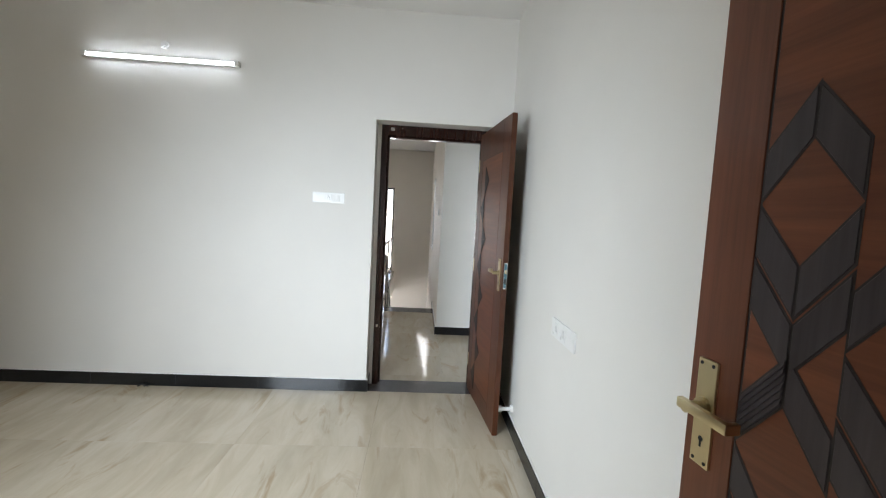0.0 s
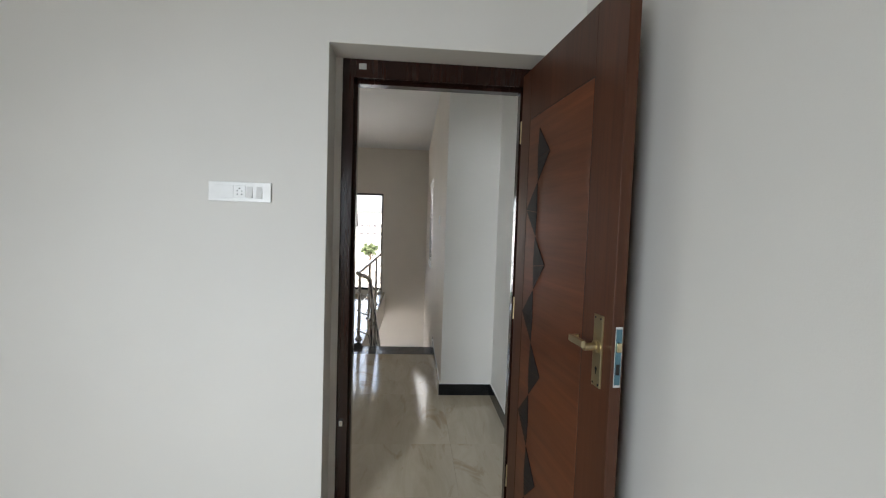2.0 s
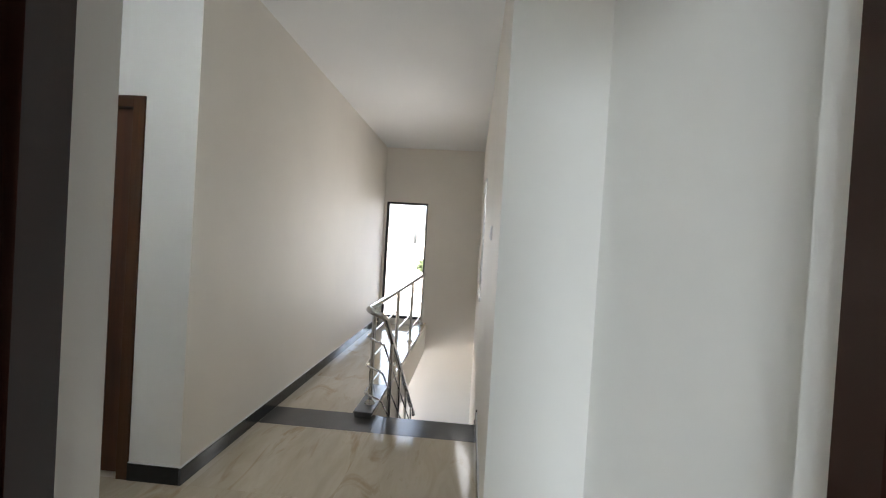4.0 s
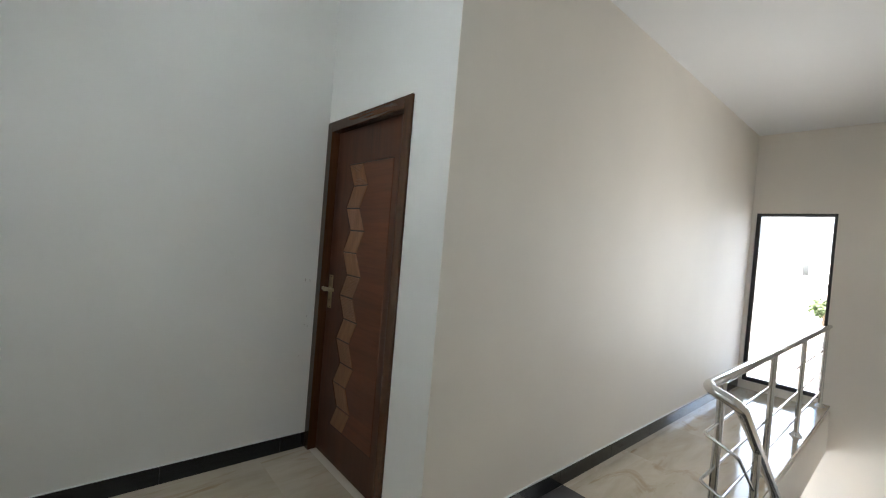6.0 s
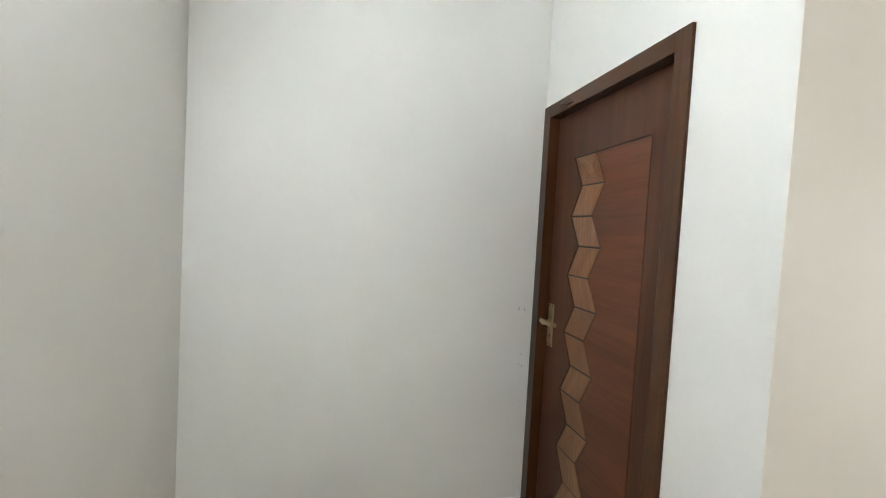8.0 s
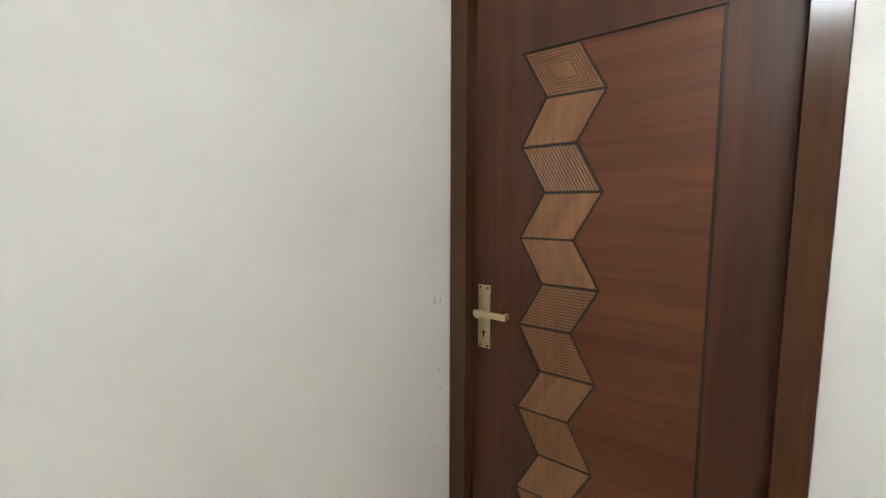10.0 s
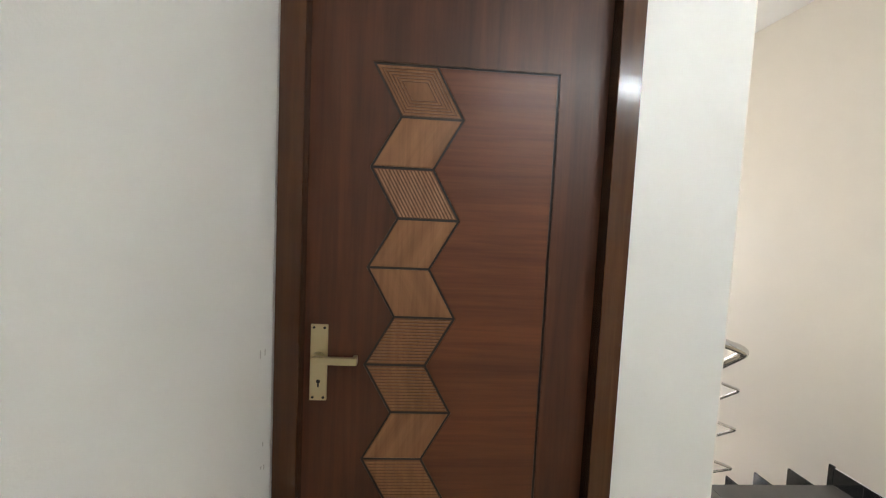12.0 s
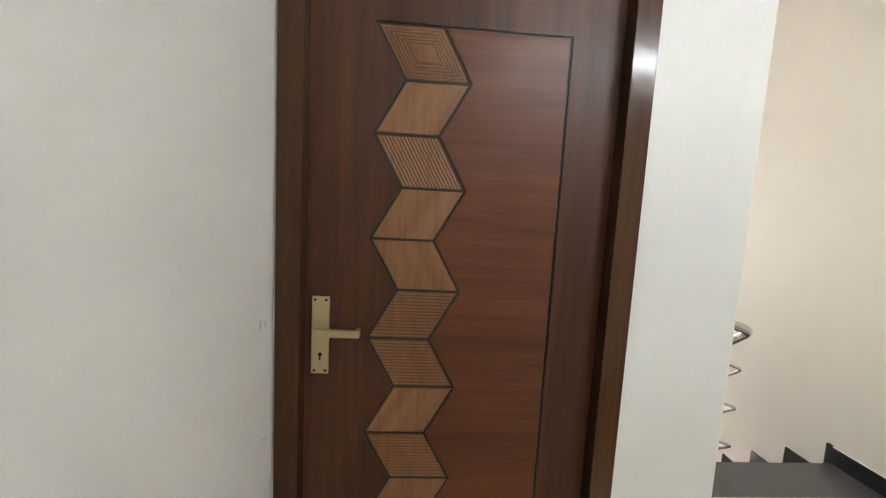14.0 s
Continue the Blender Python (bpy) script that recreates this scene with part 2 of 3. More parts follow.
def rounded(pts, r, n=6):
    """The line through pts with its corners rounded."""
    pts = [Vector(p) for p in pts]
    out = [pts[0]]
    for a, b, c in zip(pts, pts[1:], pts[2:]):
        u, w = (a - b), (c - b)
        k = min(r, u.length * 0.49, w.length * 0.49)
        p, q = b + u.normalized() * k, b + w.normalized() * k
        for i in range(n + 1):
            t = i / n
            out.append(p * (1 - t) ** 2 + b * 2 * t * (1 - t) + q * t * t)
    out.append(pts[-1])
    return out


def smooth(bm, angle=40):
    lim = radians(angle)
    for f in bm.faces:
        f.smooth = True
    for e in bm.edges:
        if len(e.link_faces) == 2 and e.calc_face_angle(0) > lim:
            e.smooth = False
    return bm


def mesh_of(name, bm, material):
    me = bpy.data.meshes.new(name)
    bm.to_mesh(me)
    bm.free()
    me.materials.append(material)
    return me


def part(name, bm, material, parent, label=""):
    ob = new(name, mesh_of(name, bm, material))
    ob.parent = parent
    return tagged(ob, label)


def thing(name, label, category, m=None, group="", kind=""):
    ob = tagged(new(name), label, category, group, kind)
    if m is not None:
        ob.matrix_basis = m
    return ob


def structure(name, bm, material, label, category):
    return tagged(new(name, mesh_of(name, bm, material)), label, category, kind="structure")


# ---- the plan ----
X_R = 1.055       # right wall of room and landing
X_S = 0.622       # stair wall
X_C = -1.011      # wall beside the upper walkway
X_A = -2.232      # end wall of the alcove
X_L = -3.6        # far side wall of the room
Y_W = 0.358        # landing face of the wall between room and landing
Y_P = 1.69        # face of the corner pier
Y_D = 1.986       # wall with the closed door
Y_T = 0.237       # back of the room door's frame
Y_E = 3.06        # edge of the stairs
Y_F = 6.735       # end wall with the tall window
H = 2.955
HA = 2.14         # door opening height
LOW = -2.0
WALL = "smooth off-white painted plaster wall"

wall_room = structure("wall_1", boxes(((X_L, 0, 0), (0.0, Y_W, H)), ((0.0, 0, HA), (0.90, Y_W, H)), ((0.0, 0.147, 0), (0.0295, Y_W, HA)), ((0.90, 0, 0), (X_R, Y_W, H))),
                      M_WALL, "off-white painted wall with a door opening", "wall")
structure("wall_2", boxes(((X_R, Y_B - 0.23, 0), (X_R + 0.23, Y_P, H))), M_WALL, WALL, "wall")
structure("wall_3", boxes(((X_L - 0.23, Y_B - 0.23, 0), (X_L, Y_W, H))), M_WALL, WALL, "wall")
structure("wall_4", boxes(((X_L, Y_B - 0.23, 0), (-2.0, Y_B, H)), ((-2.0, Y_B - 0.23, 2.1), (-0.6, Y_B, H)),
                          ((-0.6, Y_B - 0.23, 0), (-0.05, Y_B, H)), ((-0.05, Y_B - 0.23, HA), (0.97, Y_B, H)), ((0.97, Y_B - 0.23, 0), (X_R, Y_B, H))),
          M_WALL, "off-white painted wall with a window and the entry opening", "wall")
structure("wall_5", boxes(((X_L, -5.2, 0), (X_R + 0.23, -5.0, H)), ((-0.45, -5.0, 0), (-0.25, Y_B - 0.23, H)), ((X_L, -5.0, 0), (X_L + 0.2, Y_B - 0.23, H)), ((X_R + 0.03, -5.0, 0), (X_R + 0.23, Y_B - 0.23, H))),
          M_WALL, WALL, "wall")
wall_alcove = structure("wall_6", boxes(((X_A - 0.23, Y_W, 0), (X_A, 4.2, H))), M_WALL, WALL, "wall")
structure("wall_7", boxes(((X_A, Y_D, 0), (-2.2245, Y_D + 0.23, 2.107)), ((X_A, Y_D, 2.107), (-1.310, Y_D + 0.23, H)), ((-1.310, Y_D, 0), (X_C - 0.004, Y_D + 0.23, H))), M_WALL,
          "off-white painted wall round a closed door", "wall")
structure("wall_8", boxes(((X_C - 0.23, Y_D + 0.23, -0.5), (X_C, Y_F, H)), ((X_C - 0.23, Y_D + 0.23, LOW), (X_C, 5.3, -0.5)), ((X_C - 0.23, 5.3, LOW), (X_C, 6.3, -1.5)), ((X_C - 0.23, 6.3, LOW), (X_C, Y_F, -0.5)), ((X_C - 0.004, Y_D, 0), (X_C, Y_D + 0.23, H)), ((X_A, 4.0, 0), (X_C - 0.23, 4.2, H))), M_STAIR, "long warm off-white painted wall", "wall")
WZ0, WZ1, WX0, WX1 = 0.09, 2.048, -0.968, -0.272
structure("wall_9", boxes(((X_C - 0.23, Y_F, LOW), (X_S + 0.23, Y_F + 0.23, WZ0)), ((X_C - 0.23, Y_F, WZ1), (X_S + 0.23, Y_F + 0.23, H)),
                          ((X_C - 0.23, Y_F, WZ0), (WX0, Y_F + 0.23, WZ1)), ((WX1, Y_F, WZ0), (X_S + 0.23, Y_F + 0.23, WZ1))),
          M_STAIR, "warm off-white end wall with a tall window", "wall")
GY0, GY1, GZ0, GZ1 = 4.13, 4.95, 0.87, 2.05
wall_stair = structure("wall_10", boxes(((X_S, Y_P, LOW), (X_S + 0.23, GY0, H)), ((X_S, GY1, LOW), (X_S + 0.23, 5.9, H)), ((X_S, 5.9, LOW), (X_S + 0.23, 6.4, H)), ((X_S, 6.4, LOW), (X_S + 0.23, Y_F, H)),
                           ((X_S, GY0, LOW), (X_S + 0.23, GY1, GZ0)), ((X_S, GY0, GZ1), (X_S + 0.23, GY1, H))),
          M_STAIR, "warm off-white stair wall with a grilled window", "wall")
structure("wall_11", boxes(((X_S, Y_P - 0.004, 0), (X_R + 0.23, Y_P + 0.0, H)), ((X_S + 0.23, Y_P, 0), (X_R + 0.23, Y_P + 0.2, H))), M_WALL,
          "white face of the corner pier", "wall")
structure("ceiling", boxes(((X_L - 0.23, -5.2, H), (X_R + 0.23, Y_F + 0.23, H + 0.15))), M_CEIL, "flat white painted ceiling", "ceiling")

floor = structure("floor", boxes(((X_L - 0.23, -5.2, -0.16), (X_R + 0.23, Y_D, -0.012)), ((X_A, Y_D, -0.16), (X_C, 4.2, -0.012)),
                                 ((X_C, Y_D, -0.16), (X_S, Y_E - 0.02, -0.012)), ((X_C, Y_E - 0.02, -0.16), (-0.25, Y_F, -0.012))),
                  M_GROUT, "polished cream marble-look tile floor", "floor")
structure("wall_12", boxes(((-0.25, Y_E + 0.02, -0.42), (-0.19, Y_F, -0.002))), M_STAIR, "warm off-white side of the stairwell", "wall")
structure("floor_lower", boxes(((X_C, Y_E - 0.4, LOW - 0.1), (X_S, Y_F, -1.665))), M_GREY, "grey granite half landing", "floor")


# ---- skirting ----
def skirting(name, runs, piece=0.63, h=0.095, t=0.014):
    """Runs of (x0, y0, x1, y1, nx, ny): a wall foot and the way that it faces."""
    ob = thing(name, "polished black granite skirting along the walls", "skirting", kind="structure")
    for x0, y0, x1, y1, nx, ny, shift in runs:
        ln = math.hypot(x1 - x0, y1 - y0)
        dx, dy = (x1 - x0) / ln, (y1 - y0) / ln
        for nm, dz, dt, z0, m in (("grout_line", 0.0, t - 0.0012, 0.001, M_JOINT), ("caulk_bead", 0.0035, t - 0.004, h, M_CEIL)):
            lo = (min(x0, x1) + min(0, nx * dt), min(y0, y1) + min(0, ny * dt), z0)
            hi = (max(x0, x1) + max(0, nx * dt), max(y0, y1) + max(0, ny * dt), (h - 0.001) if not dz else h + dz)
            part(nm, boxes((lo, hi)), m, ob)
        cuts = [0.0]
        c = shift
        while c < ln - 0.03:
            if c > 0.03:
                cuts.append(c)
            c += piece
        cuts.append(ln)
        for a, b in zip(cuts, cuts[1:]):
            p = (x0 + dx * (a + 0.0007), y0 + dy * (a + 0.0007))
            q = (x0 + dx * (b - 0.0007), y0 + dy * (b - 0.0007))
            lo = (min(p[0], q[0]) + min(0, nx * t), min(p[1], q[1]) + min(0, ny * t), 0.0)
            hi = (max(p[0], q[0]) + max(0, nx * t), max(p[1], q[1]) + max(0, ny * t), h)
            part("skirting_tile", boxes((lo, hi), bevel=0.0015), M_BLACK, ob)
    return ob


skirting("baseboard_1", [(X_L, 0, 0.014, 0, 0, -1, 0.24), (X_R, Y_B, X_R, 0, -1, 0, 0.2), (0.904, 0, X_R - 0.015, 0, 0, -1, 0.5),
                         (0.0, 0.0, 0.0, 0.146, 1, 0, 0.5)])
skirting("baseboard_2", [(X_A, Y_W, X_A, 1.974, 1, 0, 0.2), (X_A + 0.015, Y_W, 0.0, Y_W, 0, 1, 0.3), (-1.309, Y_D, X_C, Y_D, 0, -1, 0.5),
                         (X_C, Y_D - 0.014, X_C, Y_F, 1, 0, 0.45), (X_S - 0.014, Y_P, X_R, Y_P - 0.004, 0, -1, 0.8), (X_R, Y_W, X_R, Y_P - 0.02, -1, 0, 0.3),
                         (X_S, Y_P, X_S, Y_E + 0.02, -1, 0, 0.6)])


# ---- doors ----
def handle(parent, x, z, front, way=1, key=-0.065, long=0.108):
    """Lever handle on a long plate; the plate's front looks to -y. way: the side to which the lever points."""
    bm = boxes(((x - 0.023, front - 0.006, z - 0.118), (x + 0.023, front, z + 0.092)), bevel=0.0022)
    pl = part("handle_plate", bm, M_BRASS, parent, "satin brass handle plate")
    bm = bmesh.new()
    cyl(bm, (x, front - 0.004, z), (x, front - 0.048, z), 0.011)
    cyl(bm, (x, front - 0.006, z), (x, front - 0.014, z), 0.018)
    part("handle_neck", smooth(bm), M_BRASS, pl)
    z += 0.009
    x0, x1 = sorted((x - way * 0.008, x + way * long))
    bm = boxes(((x0, front - 0.060, z - 0.010), (x1, front - 0.046, z + 0.010)), bevel=0.0035)
    end = x + way * (long - 0.006)
    box(bm, (end - 0.006, front - 0.058, z - 0.010), (end + 0.006, front - 0.030, z + 0.010), 0.003)
    part("lever", smooth(bm), M_BRASS, pl, "flat brass lever")
    z -= 0.009
    bm = bmesh.new()
    cyl(bm, (x, front - 0.0065, z + key), (x, front - 0.0045, z + key), 0.0055)
    box(bm, (x - 0.0022, front - 0.0065, z + key - 0.016), (x + 0.0022, front - 0.0045, z + key))
    part("keyhole", bm, M_HOLE, pl)
    for sx in (-0.014, 0.014):
        for sz in (-0.109, 0.083):
            bm = bmesh.new()
            cyl(bm, (x + sx, front - 0.0072, z + sz), (x + sx, front - 0.004, z + sz), 0.0036, seg=10)
            part("screw", bm, M_HOLE, pl)
    return pl


def frame_bars(parent, x0, x1, z1, y0, y1, width, stop, deep=None, wood_up=None, wood_across=None):
    """Jambs and head of a door frame with a rebate; the front is at y0. stop: y at which the leaf lies."""
    wood_up, wood_across = wood_up or M_FRAME, wood_across or M_FRAME_H
    for name, a, b in (("jamb", x0, x0 + width), ("jamb", x1 - width, x1)):
        part(name, boxes(((a, y0, 0), (b, y1, z1)), bevel=0.0014), wood_up, parent)
    hd = deep or width
    part("head", boxes(((x0 + width, y0, z1 - hd), (x1 - width, y1, z1)), bevel=0.0014), wood_across, parent)
    part("stop", boxes(((x0 + width - 0.001, stop + 0.04, 0), (x0 + width + 0.014, y1, z1 - hd)),
                       ((x1 - width - 0.014, stop + 0.04, 0), (x1 - width + 0.001, y1, z1 - hd)),
                       ((x0 + width, stop + 0.04, z1 - hd - 0.014), (x1 - width, y1, z1 - hd + 0.001))), wood_up, parent)


def inset(poly, d):
    """The outline moved inward by d."""
    pts = [Vector((x, z)) for x, z in poly]
    area = sum(a.x * b.y - b.x * a.y for a, b in zip(pts, pts[1:] + pts[:1]))
    s = 1 if area > 0 else -1
    out = []
    for i, p in enumerate(pts):
        a, c = pts[i - 1], pts[(i + 1) % len(pts)]
        u, w = (p - a).normalized(), (c - p).normalized()
        n1, n2 = Vector((-u.y, u.x)) * s, Vector((-w.y, w.x)) * s
        k = n1 + n2
        k = k / max(0.15, 1 + n1.dot(n2))
        q = p + k * d
        out.append((q.x, q.y))
    return out


def ribs(parent, poly, front, way, pitch=0.0095, w=0.0055, mat_=None, h=0.0022):
    """Raised ribs over a four-sided piece, between its edges 0-1 and 3-2 (way 'across') or 0-3 and 1-2 (way 'along')."""
    a, b, c, d = [Vector(p) for p in poly]
    if way == 'along':
        a, b, c, d = b, c, d, a
    depth = max((d - a).length, 0.001)
    n = max(2, int(depth / pitch))
    bm = bmesh.new()
    for i in range(n):
        t0 = (i + 0.22) / n
        t1 = (i + 0.78) / n
        quad = [a.lerp(d, t0), b.lerp(c, t0), b.lerp(c, t1), a.lerp(d, t1)]
        fr = [bm.verts.new((q.x, front - h, q.y)) for q in quad]
        bk = [bm.verts.new((q.x, front + 0.0005, q.y)) for q in quad]
        bm.faces.new(fr)
        for k in range(4):
            bm.faces.new((fr[k], fr[(k + 1) % 4], bk[(k + 1) % 4], bk[k]))
    bmesh.ops.recalc_face_normals(bm, faces=bm.faces[:])
    return part("ribs", bm, mat_, parent)


G = 0.0027   # half width of a groove


def chevron_leaf(parent, x0, x1, z1, front):
    """The closed door: a zigzag column of lighter inlays beside a panel with the grain across."""
    leaf = part("leaf", boxes(((x0, front + 0.004, 0.006), (x1, front + 0.038, z1))), M_GROOVE, parent, "dark reddish-brown veneered door leaf")
    top, step, n = 1.829, 0.1338, 12
    xa, wide, off = -2.001, 0.165, 0.075
    right = -1.511
    zs = [top - step * k for k in range(n + 1)]
    xl = [xa + (off if k % 2 else 0.0) for k in range(n + 1)]
    low = zs[-1]
    lefts = list(zip(xl, zs))
    rights = [(x + wide, z) for x, z in lefts]
    edge_l = [(x - G * 1.15, z) for x, z in lefts]
    edge_r = [(x + G * 1.15, z) for x, z in rights]
    a = xa - 0.004
    around = [(a, 0.006), (x0, 0.006), (x0, z1), (x1, z1), (x1, 0.006), (a + 0.0002, 0.006), (a + 0.0002, low - G), (right + 0.004, low - G),
              (right + 0.004, top + G), (a, top + G)] + edge_l + [(a, low - G)]
    part("surround", slab(around, front + 0.005, front), M_LEAF_V, leaf)
    inner = [(edge_r[0][0], top - G)] + edge_r[1:-1] + [(edge_r[-1][0], low + G), (right - 0.003, low + G), (right - 0.003, top - G)]
    part("panel", slab(inner, front + 0.005, front, 0.0014), M_LEAF_H, leaf)
    styles = {0: 'nest', 2: 'along', 5: 'across', 6: 'across', 8: 'across'}
    for k in range(n):
        quad = [lefts[k], rights[k], rights[k + 1], lefts[k + 1]]
        q = inset(quad, G * 1.25)
        style = styles.get(k)
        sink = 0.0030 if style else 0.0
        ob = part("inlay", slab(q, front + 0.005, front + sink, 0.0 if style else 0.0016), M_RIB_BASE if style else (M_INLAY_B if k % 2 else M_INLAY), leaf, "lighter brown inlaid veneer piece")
        if style in ('along', 'across'):
            ribs(leaf, inset(q, 0.002), front + sink, style, mat_=M_RIB_GLINT if style == 'along' else M_INLAY, h=0.0032)
        elif style == 'nest':
            for j in range(1, 6):
                a, b = inset(q, 0.0078 * j - 0.0055), inset(q, 0.0078 * j - 0.0012)
                bm = bmesh.new()
                for i in range(4):
                    ps = [a[i], a[(i + 1) % 4], b[(i + 1) % 4], b[i]]
                    fr = [bm.verts.new((x, front, z)) for x, z in ps]
                    bk = [bm.verts.new((x, front + 0.0035, z)) for x, z in ps]
                    bm.faces.new(fr)
                    for e in range(4):
                        bm.faces.new((fr[e], fr[(e + 1) % 4], bk[(e + 1) % 4], bk[e]))
                bmesh.ops.recalc_face_normals(bm, faces=bm.faces[:])
                part("ribs", bm, M_INLAY, leaf)
            part("heart", slab(inset(q, 0.0078 * 6 - 0.0055), front + 0.004, front, 0.0008), M_INLAY, leaf)
    return leaf


door_2 = thing("door_2", "closed dark brown wooden door with a zigzag inlay", "door", kind="structure")
frame_bars(door_2, -2.224, -1.312, 2.105, 1.975, 2.11, 0.062, 2.03)
leaf2 = chevron_leaf(door_2, -2.162, -1.374, 2.043, 2.03)
handle(door_2, -2.122, 1.044, 2.03, 1)

# room door: frame in the wall, leaf swung into the room
door_1 = thing("door_1", "open dark brown wooden door with a charcoal ribbon inlay", "door", kind="structure")
frame_bars(door_1, 0.030, 0.898, 2.138, 0.148, Y_T, 0.048, 0.15, 0.080, M_FRAME_SHADED, M_FRAME_SHADED)
part("strike_plate", boxes(((0.100, 0.144, 2.092), (0.133, 0.150, 2.118)), bevel=0.001), M_CHROME, door_1)
part("striker", boxes(((0.046, 0.134, 0.49), (0.062, 0.152, 0.515)), bevel=0.002), M_CHROME, door_1)


def ribbon_leaf(width, height):
    """Leaf in its own axes: x from the hinge, front to -y."""
    ob = thing("leaf", "dark reddish-brown veneered door leaf", "door")
    core = part("core", boxes(((0.0, 0.004, 0.006), (width, 0.034, height)), bevel=0.001), M_LEAF_V, ob)
    pl, pr, pb, pt = 0.102, 0.625, 0.14, 1.885
    for name, poly, m in (("stile", [(0, 0.006), (pl, 0.006), (pl, height), (0, height)], M_LEAF_V),
                          ("stile", [(pr, 0.006), (width, 0.006), (width, height), (pr, height)], M_LEAF_V),
                          ("top_rail", [(pl, pt), (pr, pt), (pr, height), (pl, height)], M_LEAF_V),
                          ("bottom_rail", [(pl, 0.006), (pr, 0.006), (pr, pb), (pl, pb)], M_LEAF_V)):
        part(name, slab(inset(poly, 0.0002 if name != "stile" else 0.0006), 0.005, 0.0, 0.0008), m, ob)
    part("groove", boxes(((pl - 0.003, 0.0012, pb - 0.003), (pr + 0.003, 0.0042, pt + 0.003))), M_GROOVE, ob, "dark groove round the panel")
    part("panel", slab(inset([(pl, pb), (pr, pb), (pr, pt), (pl, pt)], 0.0045), 0.004, 0.0, 0.0008), M_LEAF_H, ob)
    cx = 0.216
    half = 0.109
    for k in range(8):
        z = 1.715 - 0.2185 * k
        s = 1 if k % 2 == 0 else -1
        tip = (cx + s * 0.106, z)
        inner = (cx - s * 0.008, z - 0.012)
        for j, poly in enumerate(([(cx, z + half), tip, inner], [inner, tip, (cx, z - half)])):
            poly = inset(poly, 0.0012)
            part("ribbon_facet", slab(poly, 0.001, -0.0022 if j else -0.0034, 0.0), M_RIBBON, ob, "charcoal inlaid triangle")
            a, b, c = [Vector(p) for p in poly]
            far = a if j == 0 else c
            bm = bmesh.new()
            fr = -0.0038
            for i in range(5):
                t = (i + 0.5) / 5.5
                p0, p1 = b.lerp(far, t), Vector(inner).lerp(far, t)
                d = Vector((0, 0.0016))
                vs = [bm.verts.new((q.x, fr, q.y)) for q in (p0 - d, p0 + d, p1 + d, p1 - d)]
                bm.faces.new(vs)
                bk = [bm.verts.new((v.co.x, 0.0, v.co.z)) for v in vs]
                for e in range(4):
                    bm.faces.new((vs[e], vs[(e + 1) % 4], bk[(e + 1) % 4], bk[e]))
            bmesh.ops.recalc_face_normals(bm, faces=bm.faces[:])
            part("ribs", bm, M_RIBBON, ob)
    handle(ob, width - 0.064, 1.082, 0.0, -1, long=0.072)
    lock = part("lock_face", boxes(((width - 0.001, 0.008, 0.985), (width + 0.0025, 0.030, 1.155)), bevel=0.0008), M_CHROME, ob, "bright lock plate on the leaf's edge")
    part("film", boxes(((width + 0.002, 0.0105, 0.992), (width + 0.0032, 0.0275, 1.148))), M_FILM, lock, "blue protective film")
    part("latch", boxes(((width, 0.013, 1.085), (width + 0.010, 0.025, 1.11)), bevel=0.002), M_BRASS, lock)
    part("bolt", boxes(((width, 0.013, 1.02), (width + 0.004, 0.025, 1.05)), bevel=0.001), M_HOLE, lock)
    for hz in (0.25, 1.05, 1.85):
        bm = bmesh.new()
        cyl(bm, (-0.004, 0.002, hz - 0.05), (-0.004, 0.002, hz + 0.05), 0.006, seg=10)
        part("hinge", smooth(bm), M_BRASS, ob)
    return ob


def swung(ob, hinge, tip):
    d = Vector((tip[0] - hinge[0], tip[1] - hinge[1]))
    ob.matrix_basis = pose(hinge[0], hinge[1], 0, 0, 0, math.degrees(math.atan2(d.y, d.x)))
    return ob


leaf1 = swung(ribbon_leaf(0.785, 2.098), (0.832, 0.132), (0.912, -0.650))
tagged(leaf1, "open dark reddish-brown door leaf with a charcoal ribbon inlay", "door")
leaf1.name = "door_leaf"


